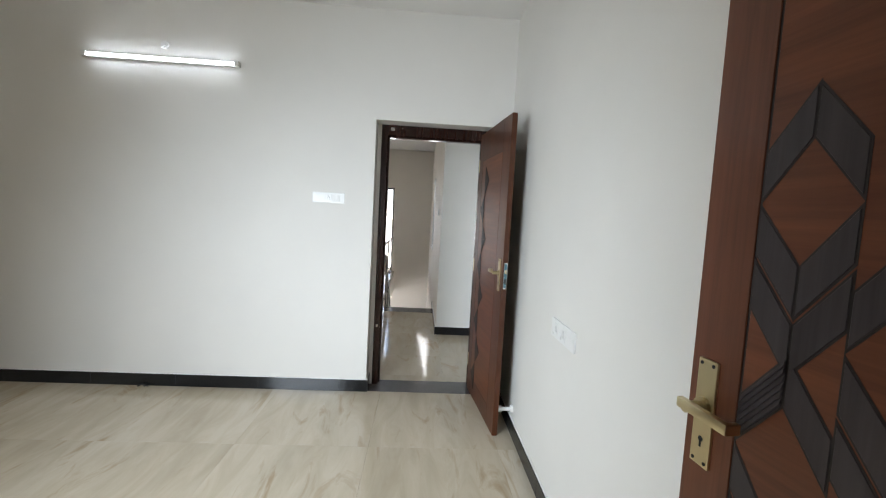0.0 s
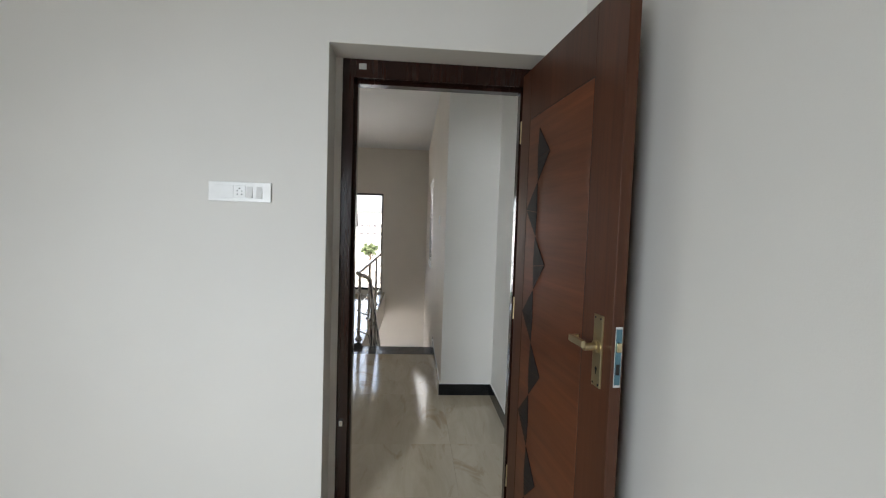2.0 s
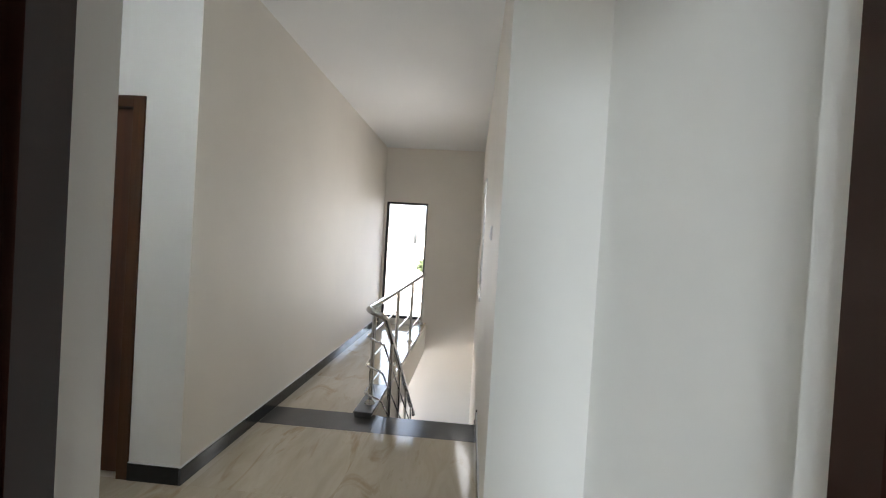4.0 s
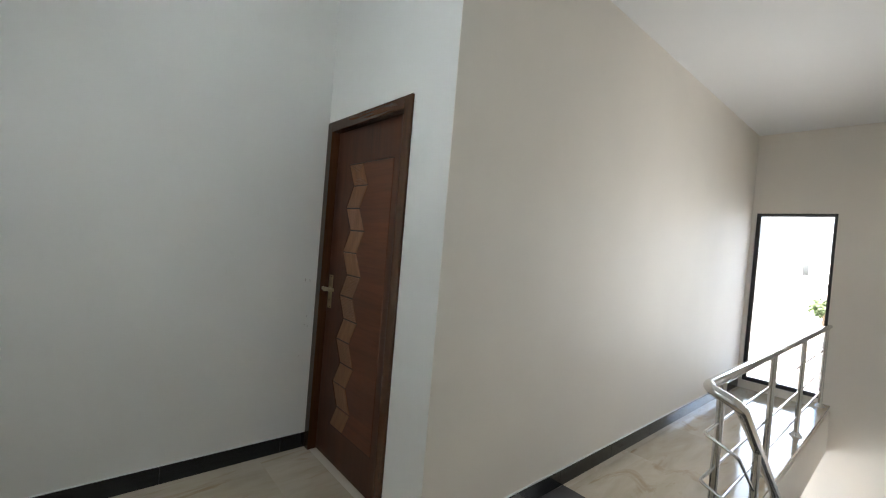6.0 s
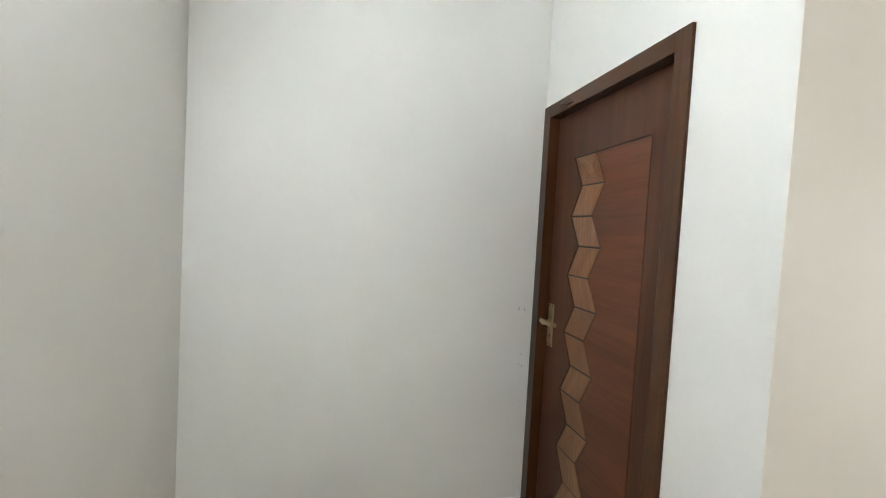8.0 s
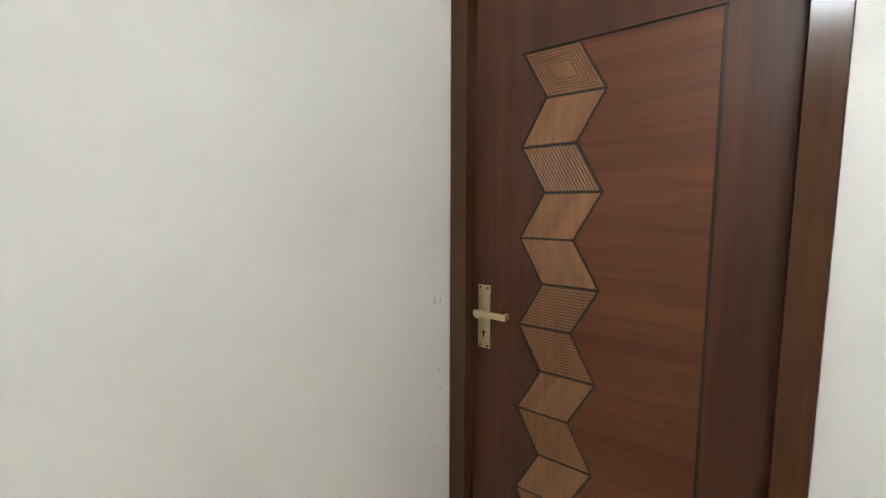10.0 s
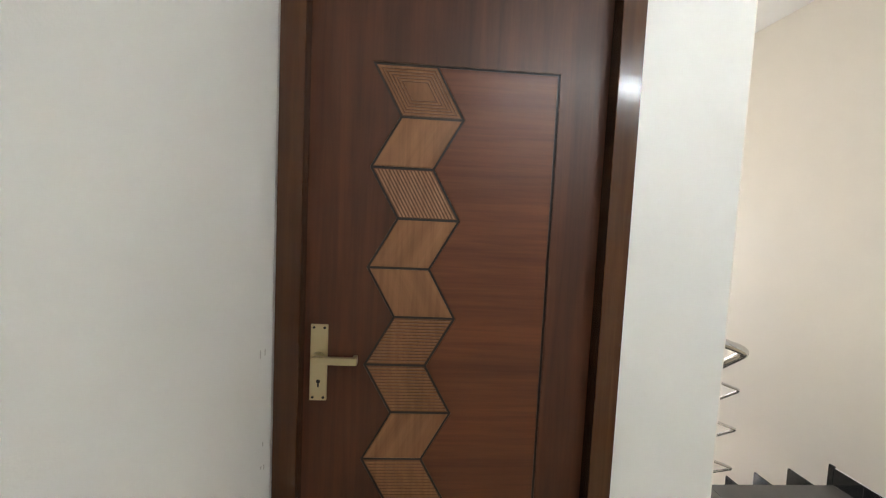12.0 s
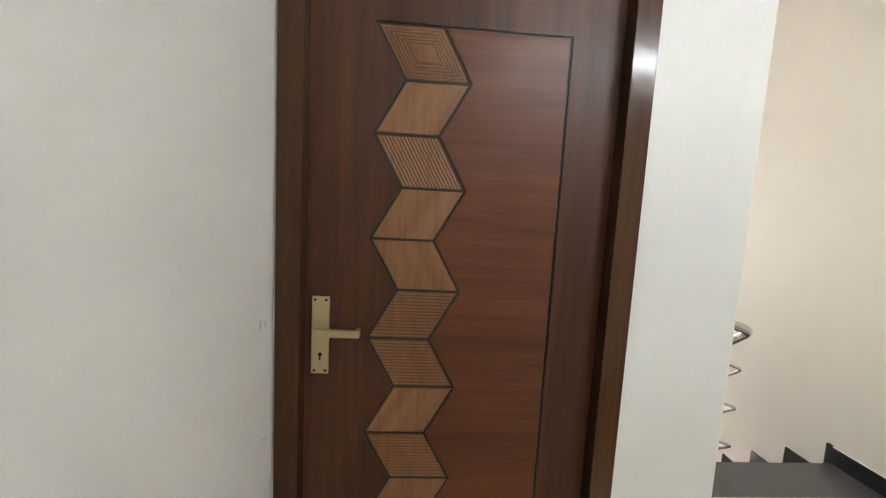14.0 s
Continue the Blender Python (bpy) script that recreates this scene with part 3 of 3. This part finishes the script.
def diamond_leaf(width, height):
    """Entry leaf: x from the lock edge, front to -y; columns of dark nested chevrons."""
    ob = thing("door_leaf", "open red-brown entry door leaf with slate chevron inlays", "door")
    part("core", boxes(((0.0, 0.004, 0.006), (width, 0.034, height)), bevel=0.001), M_RED_V, ob)
    g = 0.113
    part("stile", slab([(0, 0.006), (g - 0.002, 0.006), (g - 0.002, height), (0, height)], 0.005, 0.0, 0.001), M_RED_V, ob)
    part("groove", boxes(((g - 0.003, 0.0025, 0.006), (width - 0.10, 0.0045, height))), M_GROOVE, ob)
    part("panel", slab([(g + 0.003, 0.006), (width - 0.11, 0.006), (width - 0.11, height), (g + 0.003, height)], 0.004, 0.001, 0.001), M_RED_H, ob)
    part("stile", slab([(width - 0.105, 0.006), (width, 0.006), (width, height), (width - 0.105, height)], 0.005, 0.0, 0.001), M_RED_V, ob)
    hw, drop, per = 0.0765, 0.096, 0.420
    bands = ((0.0, 0.084, 'up'), (0.184, 0.268, 'down'), (0.276, 0.360, 'down'))
    for col in range(4):
        ax = g + 0.002 + hw + col * 2 * hw
        if ax + hw > width - 0.11:
            break
        for r in range(0, 5):
            apex = 1.661 - per * r - (per / 2 if col % 2 else 0.0)
            for a, b, kind in bands:
                for s in (-1, 1):
                    if kind == 'up':
                        poly = [(ax, apex - a), (ax + s * hw, apex - a - drop), (ax + s * hw, apex - b - drop), (ax, apex - b)]
                    else:
                        poly = [(ax, apex - a - drop), (ax + s * hw, apex - a), (ax + s * hw, apex - b), (ax, apex - b - drop)]
                    if max(z for _, z in poly) > height - 0.1 or min(z for _, z in poly) < 0.12:
                        continue
                    q = inset(poly, 0.0025)
                    part("inlay", slab(q, 0.002, -0.0008, 0.0006), M_SLATE, ob, "slate-dark inlaid veneer piece")
                    part("inlay_groove", slab(inset(poly, -0.001), 0.002, 0.0004), M_GROOVE, ob)
                    if kind == 'up' and r >= 1 and s < 0:
                        ribs(ob, q, -0.0008, 'across', pitch=0.011, mat_=M_SLATE)
    handle(ob, 0.046, 1.09, 0.0, 1)
    part("lock_face", boxes(((-0.0025, 0.008, 0.96), (0.001, 0.030, 1.13)), bevel=0.0008), M_CHROME, ob)
    return ob


leaf0 = swung(diamond_leaf(0.825, 2.058), (0.937, -2.46), (1.012, -3.27))
entry = thing("door_3", "dark wooden frame of the entry door", "door", kind="structure")
frame_bars(entry, -0.046, 0.966, 2.136, Y_B - 0.16, Y_B - 0.05, 0.064, Y_B - 0.05)


# ---- small fittings ----
def plate(name, label, m, w, h, cells, group=""):
    """A modular switch plate in its own axes: centre at the origin, front to -y. cells: (x, width, kind)."""
    ob = thing(name, label, "switch", m, group)
    bm = boxes(((-w / 2, -0.009, -h / 2), (w / 2, 0.0, h / 2)), bevel=0.003)
    part("cover", bm, M_PLASTIC, ob)
    for x, cw, kind in cells:
        if kind == 'socket':
            cell = part("socket", boxes(((x - cw / 2, -0.0115, -h * 0.31), (x + cw / 2, -0.006, h * 0.31)), bevel=0.0015), M_PLASTIC, ob)
            bm = bmesh.new()
            for hx, hz, r in ((0, 0.013, 0.0032), (-0.0085, 0.003, 0.0022), (0.0085, 0.003, 0.0022), (-0.0085, -0.010, 0.0026), (0.0085, -0.010, 0.0026)):
                cyl(bm, (x + hx, -0.0121, hz), (x + hx, -0.0105, hz), r, seg=8)
            part("pin_holes", bm, M_HOLE, cell)
        elif kind == 'rocker':
            bm = boxes(((x - cw / 2, -0.0125, -h * 0.31), (x + cw / 2, -0.006, h * 0.31)), bevel=0.0015)
            for v in bm.verts:
                if v.co.y < -0.009:
                    v.co.y += 0.004 * (v.co.z / (h * 0.31))
            part("rocker", bm, M_PLASTIC, ob)
        else:
            part("blank", boxes(((x - cw / 2, -0.0102, -h * 0.31), (x + cw / 2, -0.006, h * 0.31)), bevel=0.001), M_PLASTIC, ob)
    return ob


plate("switch_plate", "white plastic switch plate with one socket and two switches", pose(-0.340, -0.0005, 1.527), 0.244, 0.080,
      ((-0.062, 0.075, 'blank'), (0.0, 0.044, 'socket'), (0.038, 0.024, 'rocker'), (0.076, 0.024, 'rocker')))
plate("socket_plate", "white plastic plate with two switched sockets", pose(X_R - 0.0005, -1.422, 0.922, 0, 0, -90), 0.30, 0.090,
      ((-0.116, 0.024, 'rocker'), (-0.08, 0.046, 'socket'), (-0.018, 0.024, 'rocker'), (0.02, 0.046, 'socket'), (0.095, 0.075, 'blank')))
plate("switch_plate", "small white plastic switch plate on the stair wall", pose(X_S - 0.0005, 2.44, 1.484, 0, 0, -90), 0.075, 0.088,
      ((-0.014, 0.024, 'rocker'), (0.014, 0.024, 'rocker')))


def tube_light(m, label, lit):
    """A lit batten; centre of its back at the origin, front to -y, 1.1 m long."""
    ob = thing("tube_light", label, "lamp", m)
    part("batten", boxes(((-0.555, -0.024, -0.013), (0.555, 0.0, 0.021)), bevel=0.003), M_WHITE_METAL, ob)
    bm = bmesh.new()
    cyl(bm, (-0.535, -0.033, 0.004), (0.535, -0.033, 0.004), 0.011, seg=14)
    part("tube", smooth(bm), lit, ob, "glowing cool-white tube")
    for s in (-1, 1):
        part("end_cap", boxes(((s * 0.535 - 0.012, -0.046, -0.016), (s * 0.535 + 0.020, 0.0, 0.024)), bevel=0.004), M_WHITE_METAL, ob)
    return ob


tube_light(pose(-1.570, -0.001, 2.460), "lit cool-white tube light on the wall", M_TUBE)
tube_light(pose(-0.85, Y_W + 0.001, 2.33, 0, 0, 180), "lit cool-white tube light above the landing", M_TUBE_2)

cap = thing("conduit_cap", "small pale conduit cap on the wall", "conduit cap", pose(-1.557, -0.001, 2.572))
bm = bmesh.new()
cyl(bm, (0, 0, 0), (0, -0.012, 0), 0.030, 0.024, seg=20)
part("cap", smooth(bm), M_PLASTIC, cap)
bm = bmesh.new()
cyl(bm, (0, -0.011, 0), (0, -0.018, 0), 0.010, seg=12)
part("knob", smooth(bm), M_PLASTIC, cap)

stopper = thing("door_stopper", "white plastic door stopper on the wall", "door stopper", pose(X_R - 0.001, -0.575, 0.158))
bm = bmesh.new()
cyl(bm, (0, 0, 0), (-0.016, 0, 0), 0.026, seg=18)
part("base", smooth(bm), M_PLASTIC, stopper)
bm = bmesh.new()
cyl(bm, (-0.016, 0, 0), (-0.075, 0, 0), 0.013, seg=14)
part("stem", smooth(bm), M_PLASTIC, stopper)
bm = bmesh.new()
cyl(bm, (-0.075, 0, 0), (-0.108, 0, 0), 0.022, 0.020, seg=18)
part("bumper", smooth(bm), M_PLASTIC, stopper)

scrap = thing("wire_offcut", "small black curled wire offcut on the floor", "wire", pose(-1.71, -0.035, 0.0))
bm = bmesh.new()
tube(bm, rounded([(-0.035, 0.005, 0.004), (-0.01, 0.012, 0.012), (0.012, -0.004, 0.022), (0.02, 0.008, 0.008), (0.05, 0.0, 0.004)], 0.012, 5), 0.0035, 6)
part("strand", bm, M_ALU, scrap)
bm = bmesh.new()
tube(bm, rounded([(-0.02, -0.012, 0.004), (0.005, 0.004, 0.016), (0.03, -0.01, 0.005)], 0.012, 5), 0.003, 6)
part("strand", bm, M_ALU, scrap)

# scuffs beside the closed door
for y, z, w, h in ((1.905, 1.090, 0.006, 0.020), (1.935, 1.086, 0.005, 0.016), (1.93, 0.855, 0.004, 0.010), (1.92, 0.80, 0.007, 0.006),
                   (1.94, 0.79, 0.004, 0.012), (1.90, 0.60, 0.005, 0.006)):
    part("scuff", boxes(((X_A, y - w / 2, z - h / 2), (X_A + 0.0007, y + w / 2, z + h / 2))), M_SCUFF, wall_alcove)

# ---- stairs ----
RUN, RISE, STEPS = 0.25, 0.185, 9
stairs = thing("staircase", "grey granite staircase going down beside the wall", "staircase", kind="structure")
for i in range(STEPS):
    y0, z = Y_E + RUN * i, -RISE * (i + 1)
    part("riser", boxes(((-0.19, y0, z), (X_S, y0 + 0.02, z + RISE - 0.022))), M_GREY, stairs)
    part("tread", boxes(((-0.19, y0 - 0.012 + 0.02, z - 0.022), (X_S, y0 + RUN + 0.012, z)), bevel=0.003), M_GREY, stairs)
    part("skirting_tile", boxes(((X_S - 0.013, y0 + 0.024, z), (X_S, y0 + RUN + 0.055, z + 0.105)), bevel=0.001), M_BLACK, stairs)
    part("skirting_upright", boxes(((X_S - 0.0125, y0 + 0.024, z + 0.105), (X_S, y0 + 0.055, z + 0.290)), bevel=0.001), M_BLACK, stairs)

# granite band across the floor at the head of the stairs
band = thing("granite_band", "polished grey granite band across the floor", "floor band", kind="structure")
cuts = [X_C + 0.014, -0.16, X_S - 0.014]
for a, b in zip(cuts, cuts[1:]):
    part("stone", boxes(((a + 0.0006, 2.785, -0.010), (b - 0.0006, 3.09 if b < 0 else Y_E + 0.012, 0.0015)), bevel=0.002), M_GREY, band)
sill1 = thing("threshold", "dark granite threshold in the doorway", "threshold", kind="structure")
part("stone", boxes(((0.002, 0.0, -0.010), (0.898, Y_T, 0.0015)), bevel=0.001), M_GREY, sill1)

# kerb under the railing
kerb = thing("railing_kerb", "low kerb with a polished stone cap along the stairwell", "kerb", kind="structure")
part("kerb_body", boxes(((-0.330, 3.03, 0.0), (-0.205, Y_F, 0.030))), M_STAIR, kerb)
part("kerb_cap", boxes(((-0.343, 3.004, 0.030), (-0.195, 3.64, 0.052)), bevel=0.002), M_GREY, kerb, "grey granite cap")
# farther cap in cream tile: its paleness paints the window's glare on the stone
for a, b in ((3.64, 5.14), (5.14, Y_F)):
    part("kerb_cap", boxes(((-0.343, a, 0.030), (-0.195, b, 0.052)), bevel=0.002), M_TILE, kerb, "polished stone cap, pale for window glare")
part("kerb_face", boxes(((-0.336, 3.011, 0.0), (-0.200, 3.029, 0.030))), M_GREY, kerb)

# ---- railing ----
RX, SX, RT = -0.258, -0.120, 0.862
SLOPE = -0.76
rail = thing("railing", "polished stainless steel stair railing with three thin bars", "railing", kind="structure")


def rail_line(z, y_turn, loop, far=Y_F):
    """Along the walkway, round the newel and down the stairs."""
    down = 2.15
    return rounded([(RX, far, z), (RX, y_turn, z), (SX, y_turn - 0.02, z - 0.045), (SX, y_turn + down, z - 0.045 + SLOPE * down)], loop, 8)


part("handrail", tube(bmesh.new(), rail_line(RT, 2.955, 0.05), 0.0245, 16), M_STEEL, rail, "thick polished steel handrail")
for k in range(1, 4):
    part("bar", tube(bmesh.new(), rail_line(RT - 0.216 * k, 2.975, 0.03), 0.0075, 8), M_STEEL, rail)
for y in (3.19, 4.28, 5.36, 6.585):
    bm = bmesh.new()
    cyl(bm, (RX, y, 0.052), (RX, y, RT), 0.0185, seg=16)
    post = part("post", smooth(bm), M_STEEL, rail)
    bm = bmesh.new()
    cyl(bm, (RX, y, 0.052), (RX, y, 0.061), 0.045, 0.042, seg=20)
    cyl(bm, (RX, y, 0.061), (RX, y, 0.085), 0.040, 0.020, seg=20)
    part("flange", smooth(bm), M_STEEL, post)
for i in (0, 2, 4, 6):
    y = Y_E + RUN * i + 0.235
    zt, zb = RT - 0.045 + SLOPE * (y - 2.955), -RISE * (i + 1)
    bm = bmesh.new()
    cyl(bm, (SX, y, zb), (SX, y, zt), 0.0175, seg=16)
    post = part("post", smooth(bm), M_STEEL, rail)
    bm = bmesh.new()
    cyl(bm, (SX, y, zb), (SX, y, zb + 0.010), 0.043, seg=18)
    cyl(bm, (SX, y, zb + 0.010), (SX, y, zb + 0.030), 0.036, 0.019, seg=18)
    part("flange", smooth(bm), M_STEEL, post)

# ---- windows ----
win = thing("window_1", "tall fixed window in a dark metal frame", "window", kind="structure")
yf = Y_F + 0.02
for lo, hi in (((WX0, yf, WZ0), (WX0 + 0.042, yf + 0.06, WZ1)), ((WX1 - 0.030, yf, WZ0), (WX1, yf + 0.06, WZ1)),
               ((WX0 + 0.042, yf, WZ1 - 0.036), (WX1 - 0.030, yf + 0.06, WZ1)), ((WX0 + 0.042, yf, WZ0), (WX1 - 0.030, yf + 0.06, WZ0 + 0.045))):
    part("window_frame", boxes((lo, hi), bevel=0.003), M_ALU, win)
pane = part("pane", boxes(((WX0 + 0.03, yf + 0.028, WZ0 + 0.03), (WX1 - 0.02, yf + 0.034, WZ1 - 0.02))), M_GLASS, win)
pane.visible_shadow = False

win2 = thing("window_2", "stair window with a white painted steel grille", "window", kind="structure")
xg = X_S - 0.004
for lo, hi in (((xg, GY0, GZ0), (xg + 0.04, GY0 + 0.035, GZ1)), ((xg, GY1 - 0.035, GZ0), (xg + 0.04, GY1, GZ1)),
               ((xg, GY0 + 0.035, GZ0), (xg + 0.04, GY1 - 0.035, GZ0 + 0.04)), ((xg, GY0 + 0.035, GZ1 - 0.04), (xg + 0.04, GY1 - 0.035, GZ1))):
    part("window_frame", boxes((lo, hi), bevel=0.002), M_WHITE_METAL, win2)
for k in range(1, 17):
    z = GZ0 + (GZ1 - GZ0) * k / 17
    part("grille_bar", boxes(((xg + 0.01, GY0 + 0.03, z - 0.009), (xg + 0.020, GY1 - 0.03, z + 0.009))), M_WHITE_METAL, win2)
for k in range(1, 5):
    y = GY0 + (GY1 - GY0) * k / 5
    part("grille_upright", boxes(((xg + 0.020, y - 0.012, GZ0 + 0.03), (xg + 0.055, y + 0.012, GZ1 - 0.03))), M_WHITE_METAL, win2)
part("shutter", boxes(((X_S + 0.10, 4.35, GZ0), (X_S + 0.13, GY1, GZ1)), bevel=0.004), M_SHUTTER, win2, "closed grey shutter leaf")
for z0, z1 in ((GZ0 - 0.045, GZ0), (GZ1, GZ1 + 0.04)):
    part("window_sill", boxes(((X_S - 0.018, GY0 - 0.02, z0), (X_S + 0.08, GY1 + 0.02, z1)), bevel=0.002), M_PLASTIC, win2)

# ---- outside ----
M_GROUND = paint("dry_ground", (0.40, 0.385, 0.355), 0.9, 0.2)
M_HOUSE = paint("house_render", (0.72, 0.69, 0.63), 0.8, 0.05)
M_ROOF = paint("roof_concrete", (0.38, 0.36, 0.34), 0.9, 0.1)
M_FAR_PANE = paint("far_window", (0.11, 0.11, 0.115), 0.4, 0.1)
M_LEAVES = paint("foliage", (0.085, 0.12, 0.045), 0.7, 0.4)
M_BARK = paint("bark", (0.16, 0.11, 0.07), 0.9, 0.2)
bm = bmesh.new()
bmesh.ops.create_grid(bm, x_segments=2, y_segments=2, size=900, matrix=Matrix.Translation((0, 0, -3.4)))
structure("ground", bm, M_GROUND, "pale dry open ground outside the house", "ground")


def house(x, y, w, d, h):
    ob = thing("house", "pale rendered house in the distance", "house", pose(x, y, -3.4), "distant houses")
    part("wall", boxes(((-w / 2, 0, 0), (w / 2, d, h))), M_HOUSE, ob)
    part("roof", boxes(((-w / 2 - 0.3, -0.3, h), (w / 2 + 0.3, d + 0.3, h + 0.35)), bevel=0.05), M_ROOF, ob)
    for k in range(6):
        for s in range(max(1, int(h // 3))):
            px = -w / 2 + w * (k + 0.5) / 6
            wd = part("window", boxes(((px - w * 0.055, -0.06, 1.0 + 3 * s), (px + w * 0.055, 0.05, 2.1 + 3 * s))), M_FAR_PANE, ob)
            part("sill", boxes(((px - w * 0.06, -0.16, 0.9 + 3 * s), (px + w * 0.06, -0.02, 1.0 + 3 * s))), M_HOUSE, wd)
    return ob


for x, y, w, d, h in ((-31, 150, 17, 10, 9.2), (-13, 156, 15, 9, 8.8), (5, 160, 12, 9, 8.8), (-52, 152, 15, 9, 9.2), (24, 158, 14, 9, 8.8), (-74, 160, 16, 9, 9.2)):
    house(x, y, w, d, h)


bound = thing("boundary_wall", "low pale boundary wall across the open ground", "wall", pose(-8, 34, -3.4))
for k in range(8):
    part("bay", boxes(((-20 + 5 * k + 0.15, 0, 0), (-15 + 5 * k - 0.15, 0.2, 1.3))), M_HOUSE, bound)
    part("pier", boxes(((-15 + 5 * k - 0.15, -0.05, 0), (-15 + 5 * k + 0.15, 0.25, 1.45))), M_ROOF, bound)


def tree(x, y, h):
    ob = thing("tree", "leafy green tree on the open ground", "tree", pose(x, y, -3.4), "trees outside")
    bm = bmesh.new()
    cyl(bm, (0, 0, 0), (0.1, 0, h * 0.55), 0.16, 0.09, seg=8)
    for k in range(5):
        a = k * 1.3
        cyl(bm, (0.08, 0, h * (0.35 + 0.04 * k)), (math.cos(a) * h * 0.22, math.sin(a) * h * 0.22, h * (0.62 + 0.05 * k)), 0.06, 0.02, seg=6)
    part("trunk", smooth(bm), M_BARK, ob)
    vs, fs = [], []
    for k in range(900):
        a, b, r = random.uniform(0, 6.28), random.uniform(-1, 1), random.uniform(0.35, 1) ** 0.6
        lump = 0.75 + 0.35 * math.sin(3 * a + 5 * b)
        q = Vector((math.cos(a) * math.sqrt(1 - b * b), math.sin(a) * math.sqrt(1 - b * b), b * 0.75)) * r * h * 0.32 * lump
        q.z += h * 0.72
        u = Vector((random.uniform(-1, 1), random.uniform(-1, 1), random.uniform(-1, 1))).normalized() * 0.17
        w = u.orthogonal().normalized() * 0.09
        i = len(vs)
        vs += [q - u, q + w, q + u, q - w]
        fs.append((i, i + 1, i + 2, i + 3))
    me = bpy.data.meshes.new("crown")
    me.from_pydata([tuple(v) for v in vs], [], fs)
    me.materials.append(M_LEAVES)
    c = new("crown", me)
    c.parent = ob
    return ob


for x, y, h in ((-4.4, 44, 3.0), (-19, 60, 3.4), (5, 52, 3.0), (-30, 66, 4)):
    tree(x, y, h)

# ---- floor tiles ----
tile_mesh = {}


def lay(x0, x1, y0, y1, sx, sy, ox, oy):
    """Tiles over a rectangle, on a grid through (ox, oy)."""
    i0, i1 = math.floor((x0 - ox) / sx), math.ceil((x1 - ox) / sx)
    j0, j1 = math.floor((y0 - oy) / sy), math.ceil((y1 - oy) / sy)
    for i in range(i0, i1):
        for j in range(j0, j1):
            a, b = max(x0, ox + i * sx), min(x1, ox + (i + 1) * sx)
            c, d = max(y0, oy + j * sy), min(y1, oy + (j + 1) * sy)
            if b - a < 0.004 or d - c < 0.004:
                continue
            key = (round(b - a, 3), round(d - c, 3))
            if key not in tile_mesh:
                w, h = key[0] / 2 - 0.0003, key[1] / 2 - 0.0003
                tile_mesh[key] = mesh_of("tile", boxes(((-w, -h, -0.011), (w, h, 0.0)), bevel=0.0003), M_TILE)
            ob = new("tile", tile_mesh[key])
            ob.parent = floor
            ob.location = ((a + b) / 2, (c + d) / 2, 0)


lay(X_L, X_R, Y_B - 0.23, 0.0, 0.8, 0.8, 0.12, 0.0)
lay(X_A, X_R, Y_W, Y_P, 0.8, 0.8, -0.16, Y_P)
lay(X_A, X_S, Y_P, Y_D, 0.8, 0.8, -0.16, Y_P)
lay(X_C, X_S, Y_D, 2.785, 0.8, 1.6, -0.16, Y_P - 0.515)
lay(X_C, -0.330, 3.09, Y_F, 0.8, 0.8, -0.96, 3.09)
lay(0.0, 0.9, Y_T, Y_W, 0.9, 0.8, 0.0, Y_T)
